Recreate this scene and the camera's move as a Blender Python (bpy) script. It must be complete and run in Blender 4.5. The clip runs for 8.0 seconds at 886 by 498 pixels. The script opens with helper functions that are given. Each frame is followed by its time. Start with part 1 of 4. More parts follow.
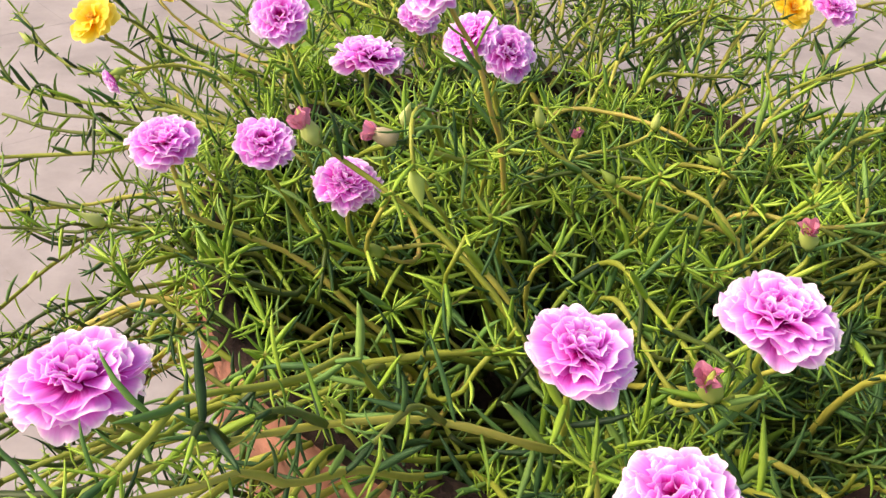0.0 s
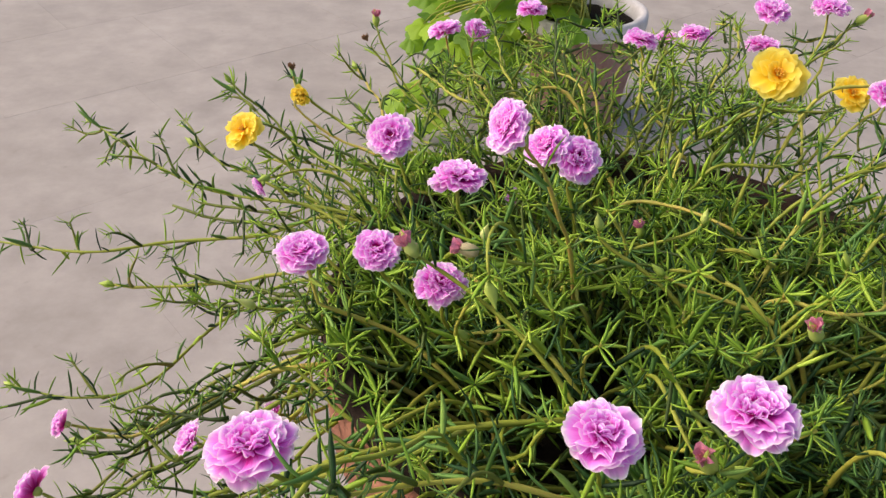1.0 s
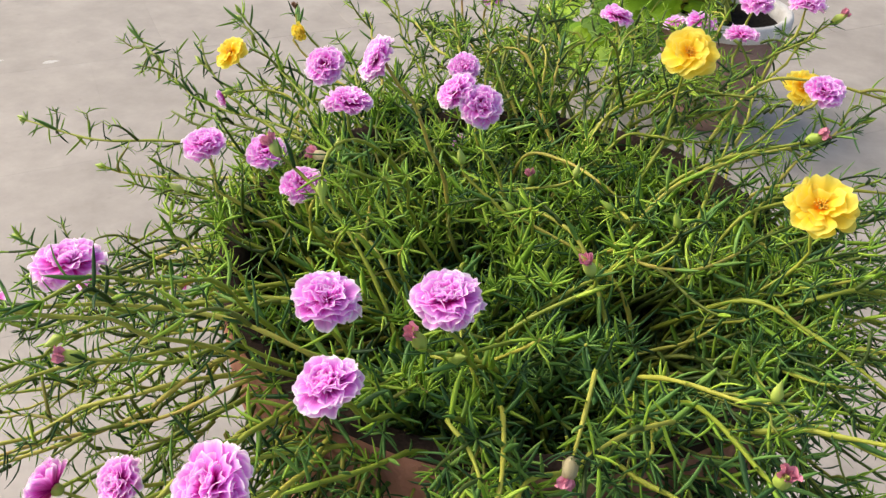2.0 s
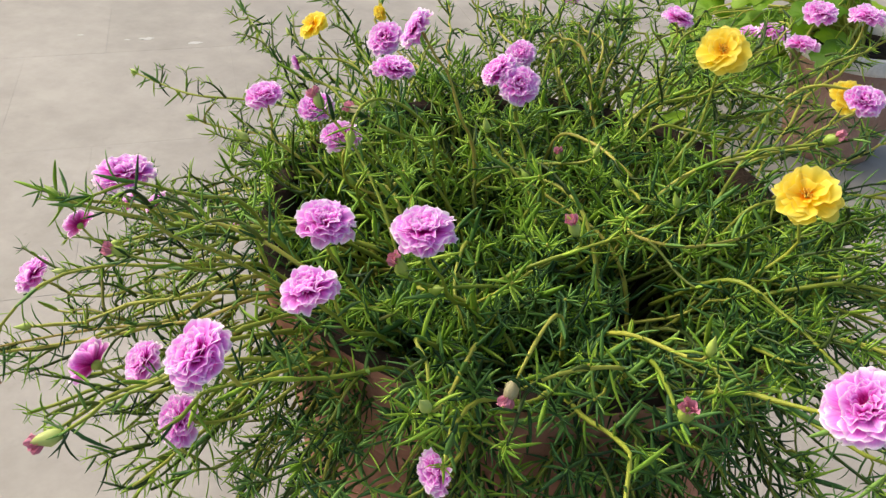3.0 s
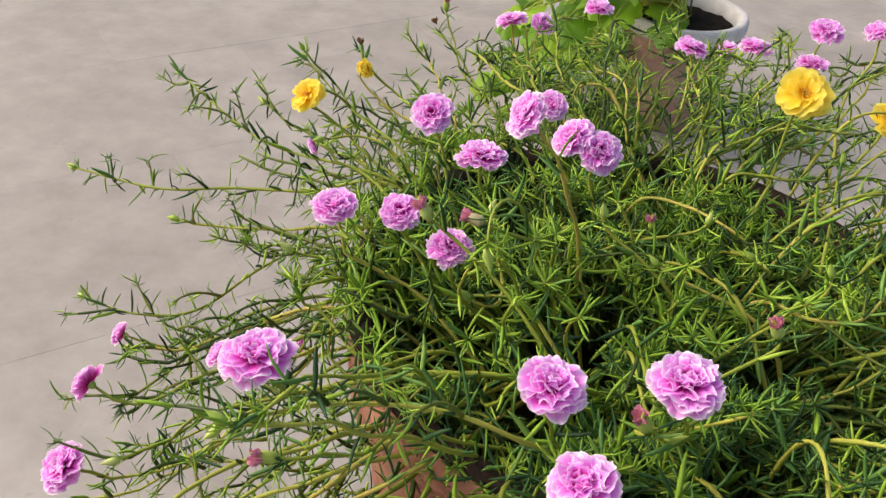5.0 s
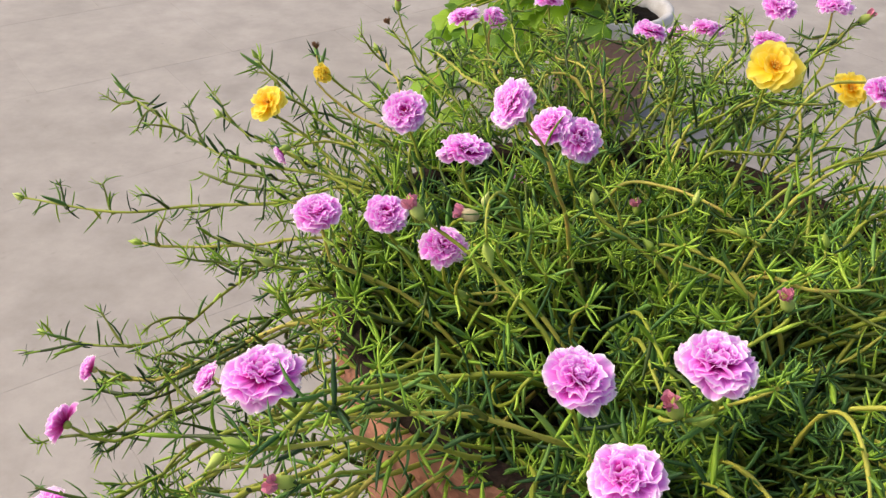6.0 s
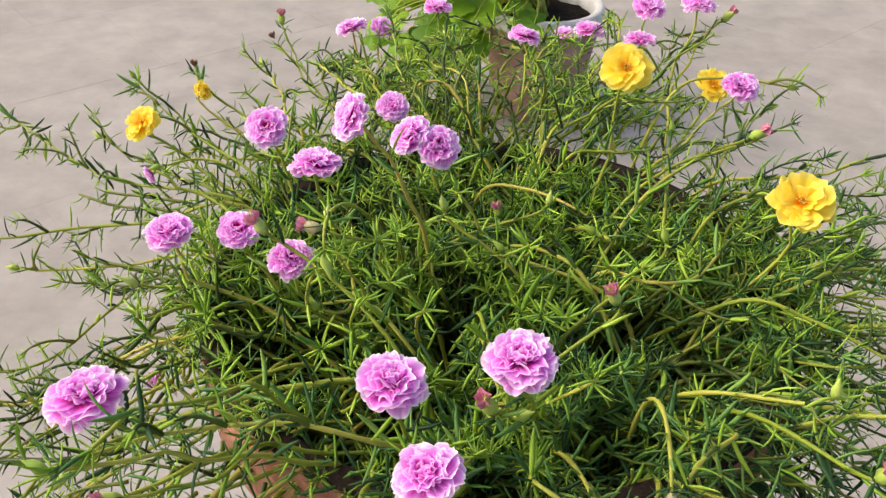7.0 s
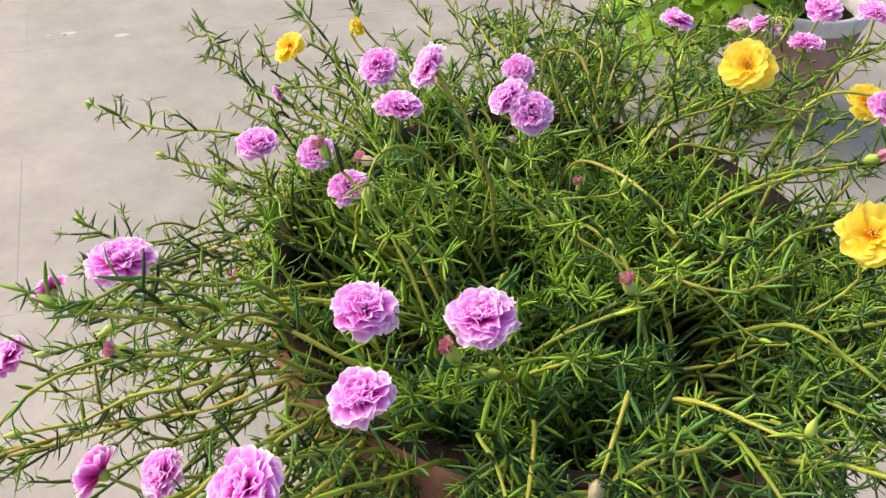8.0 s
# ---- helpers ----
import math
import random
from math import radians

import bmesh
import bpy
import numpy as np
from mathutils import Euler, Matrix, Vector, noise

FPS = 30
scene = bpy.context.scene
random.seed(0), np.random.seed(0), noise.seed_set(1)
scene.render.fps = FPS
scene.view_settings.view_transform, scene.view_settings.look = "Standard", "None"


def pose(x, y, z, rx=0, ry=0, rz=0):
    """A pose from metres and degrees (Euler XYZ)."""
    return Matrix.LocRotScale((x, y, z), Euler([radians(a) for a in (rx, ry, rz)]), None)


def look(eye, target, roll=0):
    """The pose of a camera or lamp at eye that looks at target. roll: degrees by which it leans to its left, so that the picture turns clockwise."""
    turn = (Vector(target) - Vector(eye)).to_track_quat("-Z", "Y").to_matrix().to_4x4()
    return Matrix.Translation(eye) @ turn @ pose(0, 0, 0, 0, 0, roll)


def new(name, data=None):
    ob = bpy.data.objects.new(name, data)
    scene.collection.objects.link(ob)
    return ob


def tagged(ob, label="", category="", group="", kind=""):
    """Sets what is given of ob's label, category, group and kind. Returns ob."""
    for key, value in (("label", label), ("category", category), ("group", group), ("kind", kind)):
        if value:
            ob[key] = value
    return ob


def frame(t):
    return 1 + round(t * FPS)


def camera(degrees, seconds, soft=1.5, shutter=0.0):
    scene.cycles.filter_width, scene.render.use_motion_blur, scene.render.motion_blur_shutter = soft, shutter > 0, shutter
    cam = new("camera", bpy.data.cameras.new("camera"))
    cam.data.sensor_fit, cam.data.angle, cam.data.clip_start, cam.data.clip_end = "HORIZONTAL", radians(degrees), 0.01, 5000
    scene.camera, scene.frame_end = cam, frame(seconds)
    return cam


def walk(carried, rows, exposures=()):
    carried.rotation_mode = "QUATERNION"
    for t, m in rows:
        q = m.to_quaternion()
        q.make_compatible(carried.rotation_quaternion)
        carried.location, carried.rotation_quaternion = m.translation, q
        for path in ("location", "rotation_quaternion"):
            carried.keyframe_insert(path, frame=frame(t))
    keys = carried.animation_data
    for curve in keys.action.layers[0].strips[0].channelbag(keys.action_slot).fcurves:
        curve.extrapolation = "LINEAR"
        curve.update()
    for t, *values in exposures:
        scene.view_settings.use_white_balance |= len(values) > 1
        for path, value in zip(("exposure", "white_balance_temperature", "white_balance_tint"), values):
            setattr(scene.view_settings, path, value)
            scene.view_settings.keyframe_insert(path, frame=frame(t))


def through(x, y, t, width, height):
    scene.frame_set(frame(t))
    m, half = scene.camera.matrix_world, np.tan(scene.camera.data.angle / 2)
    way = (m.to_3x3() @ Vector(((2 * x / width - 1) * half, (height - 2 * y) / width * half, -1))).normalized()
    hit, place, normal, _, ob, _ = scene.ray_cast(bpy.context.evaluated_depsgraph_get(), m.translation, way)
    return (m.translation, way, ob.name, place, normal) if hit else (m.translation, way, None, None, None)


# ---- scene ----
cam = camera(55.5, 8.0, soft=1.4)
PATH = [
    (0, (0.016, 0.011, 1.181), (0.099, 1.638, 0.02), 6.6),
    (0.5, (-0.024, -0.042, 1.24), (-0.126, 1.569, 0.059), 3.4),
    (1, (0.03, -0.038, 1.256), (-0.164, 1.596, 0.119), 1.0),
    (1.5, (0.086, -0.038, 1.255), (-0.11, 1.57, 0.082), 2.4),
    (2, (0.195, -0.072, 1.266), (-0.332, 1.456, 0.089), 2.7),
    (2.2, (0.226, -0.093, 1.263), (-0.408, 1.39, 0.08), 1.6),
    (3.3, (0.275, -0.098, 1.276), (-0.522, 1.32, 0.112), 3.5),
    (3.5, (0.265, -0.099, 1.28), (-0.534, 1.32, 0.119), 3.3),
    (4, (0.235, -0.1, 1.271), (-0.58, 1.307, 0.107), 2.6),
    (4.5, (0.154, -0.092, 1.29), (-0.635, 1.286, 0.074), 2.2),
    (4.7, (0.114, -0.076, 1.281), (-0.458, 1.405, 0.066), 4.8),
    (5.8, (0.041, -0.076, 1.275), (-0.2, 1.544, 0.126), 3.2),
    (6, (0.043, -0.071, 1.263), (-0.196, 1.547, 0.111), 2.3),
    (6.5, (0.069, -0.071, 1.269), (-0.098, 1.558, 0.121), 1.0),
    (7, (0.104, -0.071, 1.275), (-0.052, 1.56, 0.128), 1.1),
    (7.5, (0.195, -0.077, 1.284), (-0.192, 1.494, 0.109), 1.8),
    (8, (0.199, -0.064, 1.281), (-0.438, 1.386, 0.061), 2.4),
]
walk(cam, [(t, look(eye, target, roll)) for t, eye, target, roll in PATH],
     [(0.0, 0.84, 7500, 22), (0.5, 0.53, 7300, 16), (1.0, 0.42, 7150, 17), (1.5, 0.70, 7150, 11), (2.0, 0.66, 7150, 10), (3.5, 0.48, 7150, 5),
      (4.0, 0.42, 7150, 5), (4.5, 0.42, 7150, 10), (6.0, 0.56, 7150, 13), (7.0, 0.64, 7150, 12), (7.5, 0.76, 7150, 7), (8.0, 0.73, 7150, 11)])


# ---------------------------------------------------------------- world, sun
world = bpy.data.worlds.new("sky")
scene.world = world
world.use_nodes = True
wn = world.node_tree
sky = wn.nodes.new("ShaderNodeTexSky")
sky.sky_type, sky.sun_disc = "NISHITA", False
SUN_UP, SUN_TURN = 40.0, 268.0
sky.sun_elevation, sky.sun_rotation = radians(SUN_UP), radians(SUN_TURN)
sky.dust_density, sky.air_density, sky.ozone_density = 4.0, 1.0, 1.0
wn.nodes["Background"].inputs["Strength"].default_value = 0.150
wn.links.new(sky.outputs["Color"], wn.nodes["Background"].inputs["Color"])
sun = new("sun", bpy.data.lights.new("sun", "SUN"))
sun.data.energy, sun.data.angle, sun.data.color = 2.0, radians(50), (1.0, 0.96, 0.90)
az, el = radians(SUN_TURN), radians(SUN_UP)
sun.matrix_basis = look((math.sin(az) * math.cos(el) * 5, math.cos(az) * math.cos(el) * 5, math.sin(el) * 5), (0, 0, 0))

# ---------------------------------------------------------------- materials


class Graph:
    """A node material, built a node at a time."""

    def __init__(self, name):
        self.m = bpy.data.materials.new(name)
        self.m.use_nodes = True
        self.t = self.m.node_tree
        self.bsdf = self.t.nodes["Principled BSDF"]
        self.out = self.t.nodes["Material Output"]

    def node(self, kind, **values):
        n = self.t.nodes.new("ShaderNode" + kind)
        for key, value in values.items():
            n.inputs[key.replace("_", " ")].default_value = value
        return n

    def link(self, a, b):
        self.t.links.new(a, b)

    def coords(self, which="Object", scale=None):
        c = self.node("TexCoord").outputs[which]
        if scale:
            mp = self.node("Mapping")
            mp.inputs["Scale"].default_value = scale
            self.link(c, mp.inputs["Vector"])
            c = mp.outputs["Vector"]
        return c

    def noise(self, where, scale, detail=4.0, rough=0.55):
        n = self.node("TexNoise", Scale=scale, Detail=detail, Roughness=rough)
        self.link(where, n.inputs["Vector"])
        return n.outputs["Fac"]

    def ramp(self, fac, stops):
        r = self.node("ValToRGB")
        els = r.color_ramp.elements
        while len(els) < len(stops):
            els.new(0.5)
        for e, (at, col) in zip(els, stops):
            e.position, e.color = at, (*col, 1) if len(col) == 3 else col
        self.link(fac, r.inputs["Fac"])
        return r.outputs["Color"]

    def mix(self, fac, a, b, mode="MIX"):
        n = self.t.nodes.new("ShaderNodeMix")
        n.data_type, n.blend_type = "RGBA", mode
        for value, sock in ((fac, n.inputs[0]), (a, n.inputs[6]), (b, n.inputs[7])):
            if isinstance(value, (int, float)):
                sock.default_value = value
            elif isinstance(value, tuple):
                sock.default_value = (*value, 1)
            else:
                self.link(value, sock)
        return n.outputs[2]

    def math(self, op, a, b=0.0, c=None):
        n = self.t.nodes.new("ShaderNodeMath")
        n.operation = op
        for i, value in enumerate((a, b, c)):
            if value is None:
                continue
            if isinstance(value, (int, float)):
                n.inputs[i].default_value = value
            else:
                self.link(value, n.inputs[i])
        return n.outputs[0]

    def bump(self, height, strength, distance):
        b = self.node("Bump", Strength=strength, Distance=distance)
        self.link(height, b.inputs["Height"])
        self.link(b.outputs["Normal"], self.bsdf.inputs["Normal"])

    def finish(self, colour, rough, through=0.0, spec=0.5):
        """Colour and roughness; through: the share of light that passes a thin leaf or petal."""
        for value, key in ((colour, "Base Color"), (rough, "Roughness")):
            if isinstance(value, (int, float)):
                self.bsdf.inputs[key].default_value = value
            elif isinstance(value, tuple):
                self.bsdf.inputs[key].default_value = (*value, 1)
            else:
                self.link(value, self.bsdf.inputs[key])
        self.bsdf.inputs["Specular IOR Level"].default_value = spec
        if through:
            tr = self.node("BsdfTranslucent")
            if isinstance(colour, tuple):
                tr.inputs["Color"].default_value = (*colour, 1)
            else:
                self.link(colour, tr.inputs["Color"])
            mx = self.node("MixShader", Fac=through)
            self.link(self.bsdf.outputs[0], mx.inputs[1])
            self.link(tr.outputs[0], mx.inputs[2])
            self.link(mx.outputs[0], self.out.inputs["Surface"])
        return self.m


def concrete(name, tint):
    g = Graph(name)
    w = g.node("NewGeometry").outputs["Position"]
    broad, mid, fine = g.noise(w, 1.1, 5, 0.6), g.noise(w, 7, 6, 0.65), g.noise(w, 140, 3)
    col = g.ramp(broad, [(0.3, (0.252 * tint, 0.230 * tint, 0.208 * tint)), (0.7, (0.338 * tint, 0.312 * tint, 0.286 * tint))])
    col = g.mix(0.52, col, g.ramp(mid, [(0.3, (0.205, 0.186, 0.168)), (0.65, (0.375, 0.350, 0.326))]))
    cloud = g.ramp(g.noise(w, 2.7, 4, 0.6), [(0.30, (0.90, 0.895, 0.885)), (0.68, (1.06, 1.06, 1.06))])
    col = g.mix(1.0, col, cloud, "MULTIPLY")
    spots = g.ramp(g.noise(w, 26, 3), [(0.66, (0, 0, 0)), (0.78, (1, 1, 1))])
    col = g.mix(g.math("MULTIPLY", spots, 0.25), col, (0.14, 0.12, 0.105))
    piece = g.math("MULTIPLY_ADD", g.node("ObjectInfo").outputs["Random"], 0.04, 0.98)
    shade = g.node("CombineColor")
    for i in range(3):
        g.link(piece, shade.inputs[i])
    col = g.mix(1.0, col, shade.outputs[0], "MULTIPLY")
    g.bump(g.math("ADD", fine, g.math("MULTIPLY", mid, 0.5)), 0.2, 0.001)
    return g.finish(col, g.ramp(mid, [(0.3, (0.55,) * 3), (0.7, (0.75,) * 3)]), spec=0.35)


def plain(name, dark, light, scale, rough, bump=0.3, spec=0.4, through=0.0):
    """Two tones mottled at two scales."""
    g = Graph(name)
    o = g.coords()
    a, b = g.noise(o, scale, 5), g.noise(o, scale * 9, 4)
    mottled = g.math("MULTIPLY_ADD", b, 0.35, g.math("MULTIPLY", a, 0.65))
    g.bump(b, bump, 0.1 / scale)
    return g.finish(g.ramp(mottled, [(0.3, dark), (0.7, light)]), rough, through, spec)


def leaf_green(name, stops, by_object=False, rough=0.55, through=0.04):
    g = Graph(name)
    pick = g.node("ObjectInfo").outputs["Random"] if by_object else g.node("NewGeometry").outputs["Random Per Island"]
    o = g.node("NewGeometry").outputs["Position"]
    mott = g.noise(o, 260, 3)
    f = g.math("MULTIPLY_ADD", mott, 0.30, g.math("MULTIPLY_ADD", pick, 0.85, -0.08))
    g.bump(mott, 0.12, 0.0006)
    return g.finish(g.ramp(f, stops), rough, through, 0.25)


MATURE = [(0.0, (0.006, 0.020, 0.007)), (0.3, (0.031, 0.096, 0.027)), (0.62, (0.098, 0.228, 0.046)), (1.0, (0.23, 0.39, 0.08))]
YOUNG = [(0.0, (0.12, 0.27, 0.03)), (0.5, (0.25, 0.43, 0.04)), (1.0, (0.41, 0.57, 0.075))]
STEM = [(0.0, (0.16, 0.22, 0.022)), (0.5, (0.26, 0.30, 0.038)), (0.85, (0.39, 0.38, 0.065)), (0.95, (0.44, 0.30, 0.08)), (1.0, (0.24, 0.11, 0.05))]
# joined stems: the shade between them is put into a darker green
SHADED_STEM = [(0.0, (0.02, 0.04, 0.008)), (0.5, (0.06, 0.10, 0.015)), (0.85, (0.19, 0.22, 0.035)), (1.0, (0.22, 0.17, 0.05))]
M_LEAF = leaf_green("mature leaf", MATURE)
M_LEAF_ONE = leaf_green("single leaf", MATURE, True)
M_YOUNG = leaf_green("young leaf", YOUNG, through=0.14)
M_STEM = leaf_green("stem skin", STEM, True, 0.5, 0.0)
M_SHADED_STEMS = leaf_green("shaded stem skin of the thicket", SHADED_STEM, False, 0.5, 0.0)
M_BUD = leaf_green("bud green", [(0.0, (0.30, 0.44, 0.07)), (0.6, (0.44, 0.56, 0.12)), (1.0, (0.60, 0.66, 0.26))], True, 0.4, 0.2)
M_DRY = plain("withered brown", (0.10, 0.045, 0.02), (0.32, 0.17, 0.09), 300, 0.8)
M_WITHER = plain("withered pink", (0.45, 0.09, 0.19), (0.82, 0.38, 0.48), 400, 0.7, through=0.2)
M_PALE = plain("pale dried sepal", (0.42, 0.36, 0.17), (0.68, 0.60, 0.40), 300, 0.7, through=0.3)


def petal_skin(name, stops, streak, through=0.32):
    g = Graph(name)
    uv = g.node("SeparateXYZ")
    g.link(g.coords("UV"), uv.inputs[0])
    across = g.math("ABSOLUTE", g.math("MULTIPLY_ADD", uv.outputs[0], 2.0, -1.0))
    edge = g.math("MAXIMUM", g.math("MULTIPLY", g.math("POWER", across, 7.0), uv.outputs[1]), g.math("POWER", uv.outputs[1], 9.0))
    f = g.math("MULTIPLY_ADD", edge, 0.44, g.math("MULTIPLY", uv.outputs[1], 0.58))
    veins = g.noise(g.coords("UV", (9, 1.1, 1)), 2.2, 3)
    f = g.math("ADD", f, g.math("MULTIPLY_ADD", veins, streak, -0.5 * streak))
    f = g.math("ADD", f, g.math("MULTIPLY_ADD", g.node("ObjectInfo").outputs["Random"], 0.16, -0.08))
    g.bump(veins, 0.15, 0.0008)
    return g.finish(g.ramp(f, stops), 0.55, through, 0.25)


M_PINK = petal_skin("pink petal", [(0.04, (0.56, 0.008, 0.22)), (0.20, (0.76, 0.040, 0.46)), (0.35, (0.90, 0.22, 0.78)),
                                   (0.62, (0.95, 0.50, 0.95)), (0.94, (0.99, 0.93, 0.99))], 0.42, 0.45)
M_YELLOW = petal_skin("yellow petal", [(0.0, (0.95, 0.30, 0.008)), (0.14, (0.97, 0.58, 0.025)), (0.28, (0.97, 0.76, 0.060)), (1.0, (0.98, 0.88, 0.22))], 0.14, 0.5)
M_STAMEN = plain("stamen yellow", (0.75, 0.40, 0.02), (0.95, 0.70, 0.12), 500, 0.6)
M_STIGMA = plain("pink flower heart", (0.30, 0.006, 0.05), (0.50, 0.02, 0.14), 500, 0.5)
M_CLAY = plain("terracotta", (0.30, 0.12, 0.078), (0.50, 0.24, 0.165), 14, 0.8, 0.35, 0.25)
M_OLDCLAY = plain("stained old terracotta", (0.27, 0.14, 0.10), (0.42, 0.27, 0.22), 9, 0.85, 0.4, 0.25)
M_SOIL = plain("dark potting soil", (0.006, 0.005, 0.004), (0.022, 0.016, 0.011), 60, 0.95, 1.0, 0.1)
M_INNER_CLAY = plain("near-black inner clay", (0.012, 0.009, 0.007), (0.050, 0.030, 0.022), 30, 0.9, 0.5, 0.15)
M_CEMENT = plain("cement render", (0.30, 0.28, 0.26), (0.45, 0.43, 0.40), 18, 0.85, 0.5, 0.25)
M_LIME = plain("whitewashed rim", (0.45, 0.43, 0.41), (0.70, 0.69, 0.68), 22, 0.75, 0.4, 0.3)
M_FAR_LEAF = leaf_green("broad leaf", [(0.0, (0.05, 0.14, 0.006)), (0.5, (0.14, 0.29, 0.010)), (1.0, (0.26, 0.42, 0.02))], True, 0.5, 0.30)
M_FLOOR = concrete("concrete slab", 1.0)
M_GROUND = concrete("concrete ground", 0.95)
M_PAINT = plain("splashed white paint", (0.36, 0.35, 0.34), (0.52, 0.51, 0.50), 90, 0.6)

# ---------------------------------------------------------------- building helpers


def mesh_of(name, verts, faces, material, smooth=True, uvs=None):
    me = bpy.data.meshes.new(name)
    me.from_pydata([tuple(v) for v in verts], [], faces)
    me.materials.append(material)
    if smooth:
        me.polygons.foreach_set("use_smooth", [True] * len(me.polygons))
    if uvs is not None:
        layer = me.uv_layers.new(name="UVMap")
        idx = np.empty(len(me.loops), dtype=np.int32)
        me.loops.foreach_get("vertex_index", idx)
        layer.data.foreach_set("uv", np.asarray(uvs, dtype=np.float32)[idx].ravel())
    me.update()
    return me


def part(name, me, parent, label="", m=None, origin=None):
    """A mesh as one part under a thing. origin: the thing's place, when the mesh is in world metres."""
    ob = new(name, me)
    ob.parent = parent
    if origin is not None:
        ob.matrix_parent_inverse = Matrix.Translation(origin).inverted()
    if m is not None:
        ob.matrix_basis = m
    return tagged(ob, label) if label else ob


def thing(name, at, label, category, group="", kind=""):
    ob = new(name)
    ob.empty_display_size = 0.05
    ob.matrix_basis = Matrix.Translation(at)
    return tagged(ob, label, category, group, kind)


def lathe(profile, sides=64, wobble=0.0):
    """Verts and faces of a turned shape from (radius, z) pairs."""
    verts, faces = [], []
    for i, (r, z) in enumerate(profile):
        for k in range(sides):
            a = 2 * math.pi * k / sides
            rr = r * (1 + wobble * noise.noise((math.cos(a) * 1.5, math.sin(a) * 1.5, z * 6)))
            verts.append((rr * math.cos(a), rr * math.sin(a), z))
    for i in range(len(profile) - 1):
        for k in range(sides):
            n = (k + 1) % sides
            faces.append((i * sides + k, i * sides + n, (i + 1) * sides + n, (i + 1) * sides + k))
    return verts, faces


def tube(points, radii, sides=6):
    verts, faces = [], []
    side = Vector((0.3, 0.9, 0.2))
    n = len(points)
    for i, (p, r) in enumerate(zip(points, radii)):
        t = (points[min(i + 1, n - 1)] - points[max(i - 1, 0)]).normalized()
        side = (side - t * side.dot(t)).normalized()
        other = t.cross(side)
        for k in range(sides):
            a = 2 * math.pi * k / sides
            verts.append(p + r * (math.cos(a) * side + math.sin(a) * other))
    for i in range(n - 1):
        for k in range(sides):
            m = (k + 1) % sides
            faces.append((i * sides + k, i * sides + m, (i + 1) * sides + m, (i + 1) * sides + k))
    faces.append(tuple(range(sides - 1, -1, -1)))
    faces.append(tuple(range((n - 1) * sides, n * sides)))
    return verts, faces


def bezier(a, b, c, d, n):
    out = []
    for i in range(n):
        s = i / (n - 1)
        out.append(a * (1 - s) ** 3 + b * 3 * s * (1 - s) ** 2 + c * 3 * s * s * (1 - s) + d * s ** 3)
    return out


def frame_of(z, spin=0.0):
    """A rotation whose z axis lies along the given way."""
    return Vector(z).to_track_quat("Z", "Y").to_matrix().to_4x4() @ Matrix.Rotation(spin, 4, "Z")


# ---------------------------------------------------------------- floor
U, V = Vector((0.70, 0.714, 0)), Vector((-0.714, 0.70, 0))  # the ways of the joints
CORNER = Vector((-1.90, 1.11, 0))
PITCH, JOINT, OFFSET = 0.71, 0.0015, 0.27

ground_verts = [(x, y, 0.0020) for x, y in ((-600, -600), (600, -600), (600, 600), (-600, 600))]
ground = tagged(new("ground", mesh_of("ground", ground_verts, [(0, 1, 2, 3)], M_GROUND)),
                "pale grey-beige concrete ground reaching into the distance", "ground", kind="structure")
pavement = tagged(new("pavement"), "pale grey-beige concrete paving slabs with thin joints", "paving", kind="structure")


def slab_mesh():
    h, b, t = (PITCH - JOINT) / 2, 0.0004, 0.0
    verts = [(-h, -h, -0.03), (h, -h, -0.03), (h, h, -0.03), (-h, h, -0.03), (-h, -h, t - b), (h, -h, t - b), (h, h, t - b), (-h, h, t - b)]
    verts += [(sx * (h - b), sy * (h - b), t) for sx, sy in ((-1, -1), (1, -1), (1, 1), (-1, 1))]
    faces = [(8, 9, 10, 11)]
    for i in range(4):
        j = (i + 1) % 4
        faces += [(i, j, 4 + j, 4 + i), (4 + i, 4 + j, 8 + j, 8 + i)]
    return mesh_of("slab", verts, faces, M_FLOOR, smooth=False)


SLAB = slab_mesh()
rng = random.Random(5)
for row in range(-6, 7):
    for col in range(-5, 9):
        shift = OFFSET if row % 2 else 0.0
        p = CORNER + U * ((col + 0.5) * PITCH + shift) + V * ((row + 0.5) * PITCH)
        if -4.2 < p.x < 3.2 and -2.0 < p.y < 6.2:
            part("slab", SLAB, pavement, m=Matrix.Translation((p.x, p.y, 0.0025 + rng.uniform(-0.0002, 0.0002))) @ Matrix.Rotation(math.atan2(U.y, U.x), 4, "Z"))


def splash(at, size, seed):
    r = random.Random(seed)
    n = 14
    verts = [(0, 0, 0.0012)] + [(math.cos(6.283 * k / n) * size * r.uniform(0.5, 1.1), math.sin(6.283 * k / n) * size * 0.5 * r.uniform(0.5, 1.1), 0.0) for k in range(n)]
    faces = [(0, 1 + k, 1 + (k + 1) % n) for k in range(n)]
    ob = new("paint_splash", mesh_of("paint_splash", verts, faces, M_PAINT))
    ob.matrix_basis = Matrix.Translation((*at, 0.0032)) @ Matrix.Rotation(0.75, 4, "Z")
    tagged(ob, "small dried white paint splash on the concrete", "paint splash", "paint splashes")


for k, at in enumerate(((-2.03, 2.06), (-2.20, 1.98), (-2.25, 1.93), (-2.42, 1.86))):
    splash(at, (0.03, 0.035, 0.012, 0.014)[k], k)

# ---------------------------------------------------------------- the pot, its plinth and soil
POT = Vector((0.097, 0.342, 0.0))
CROWN = Vector((0.100, 0.375, 0.0))  # the middle of the foliage, which leans away from the near side
RIM, LIP, PLINTH = 0.967, 0.895, 0.50


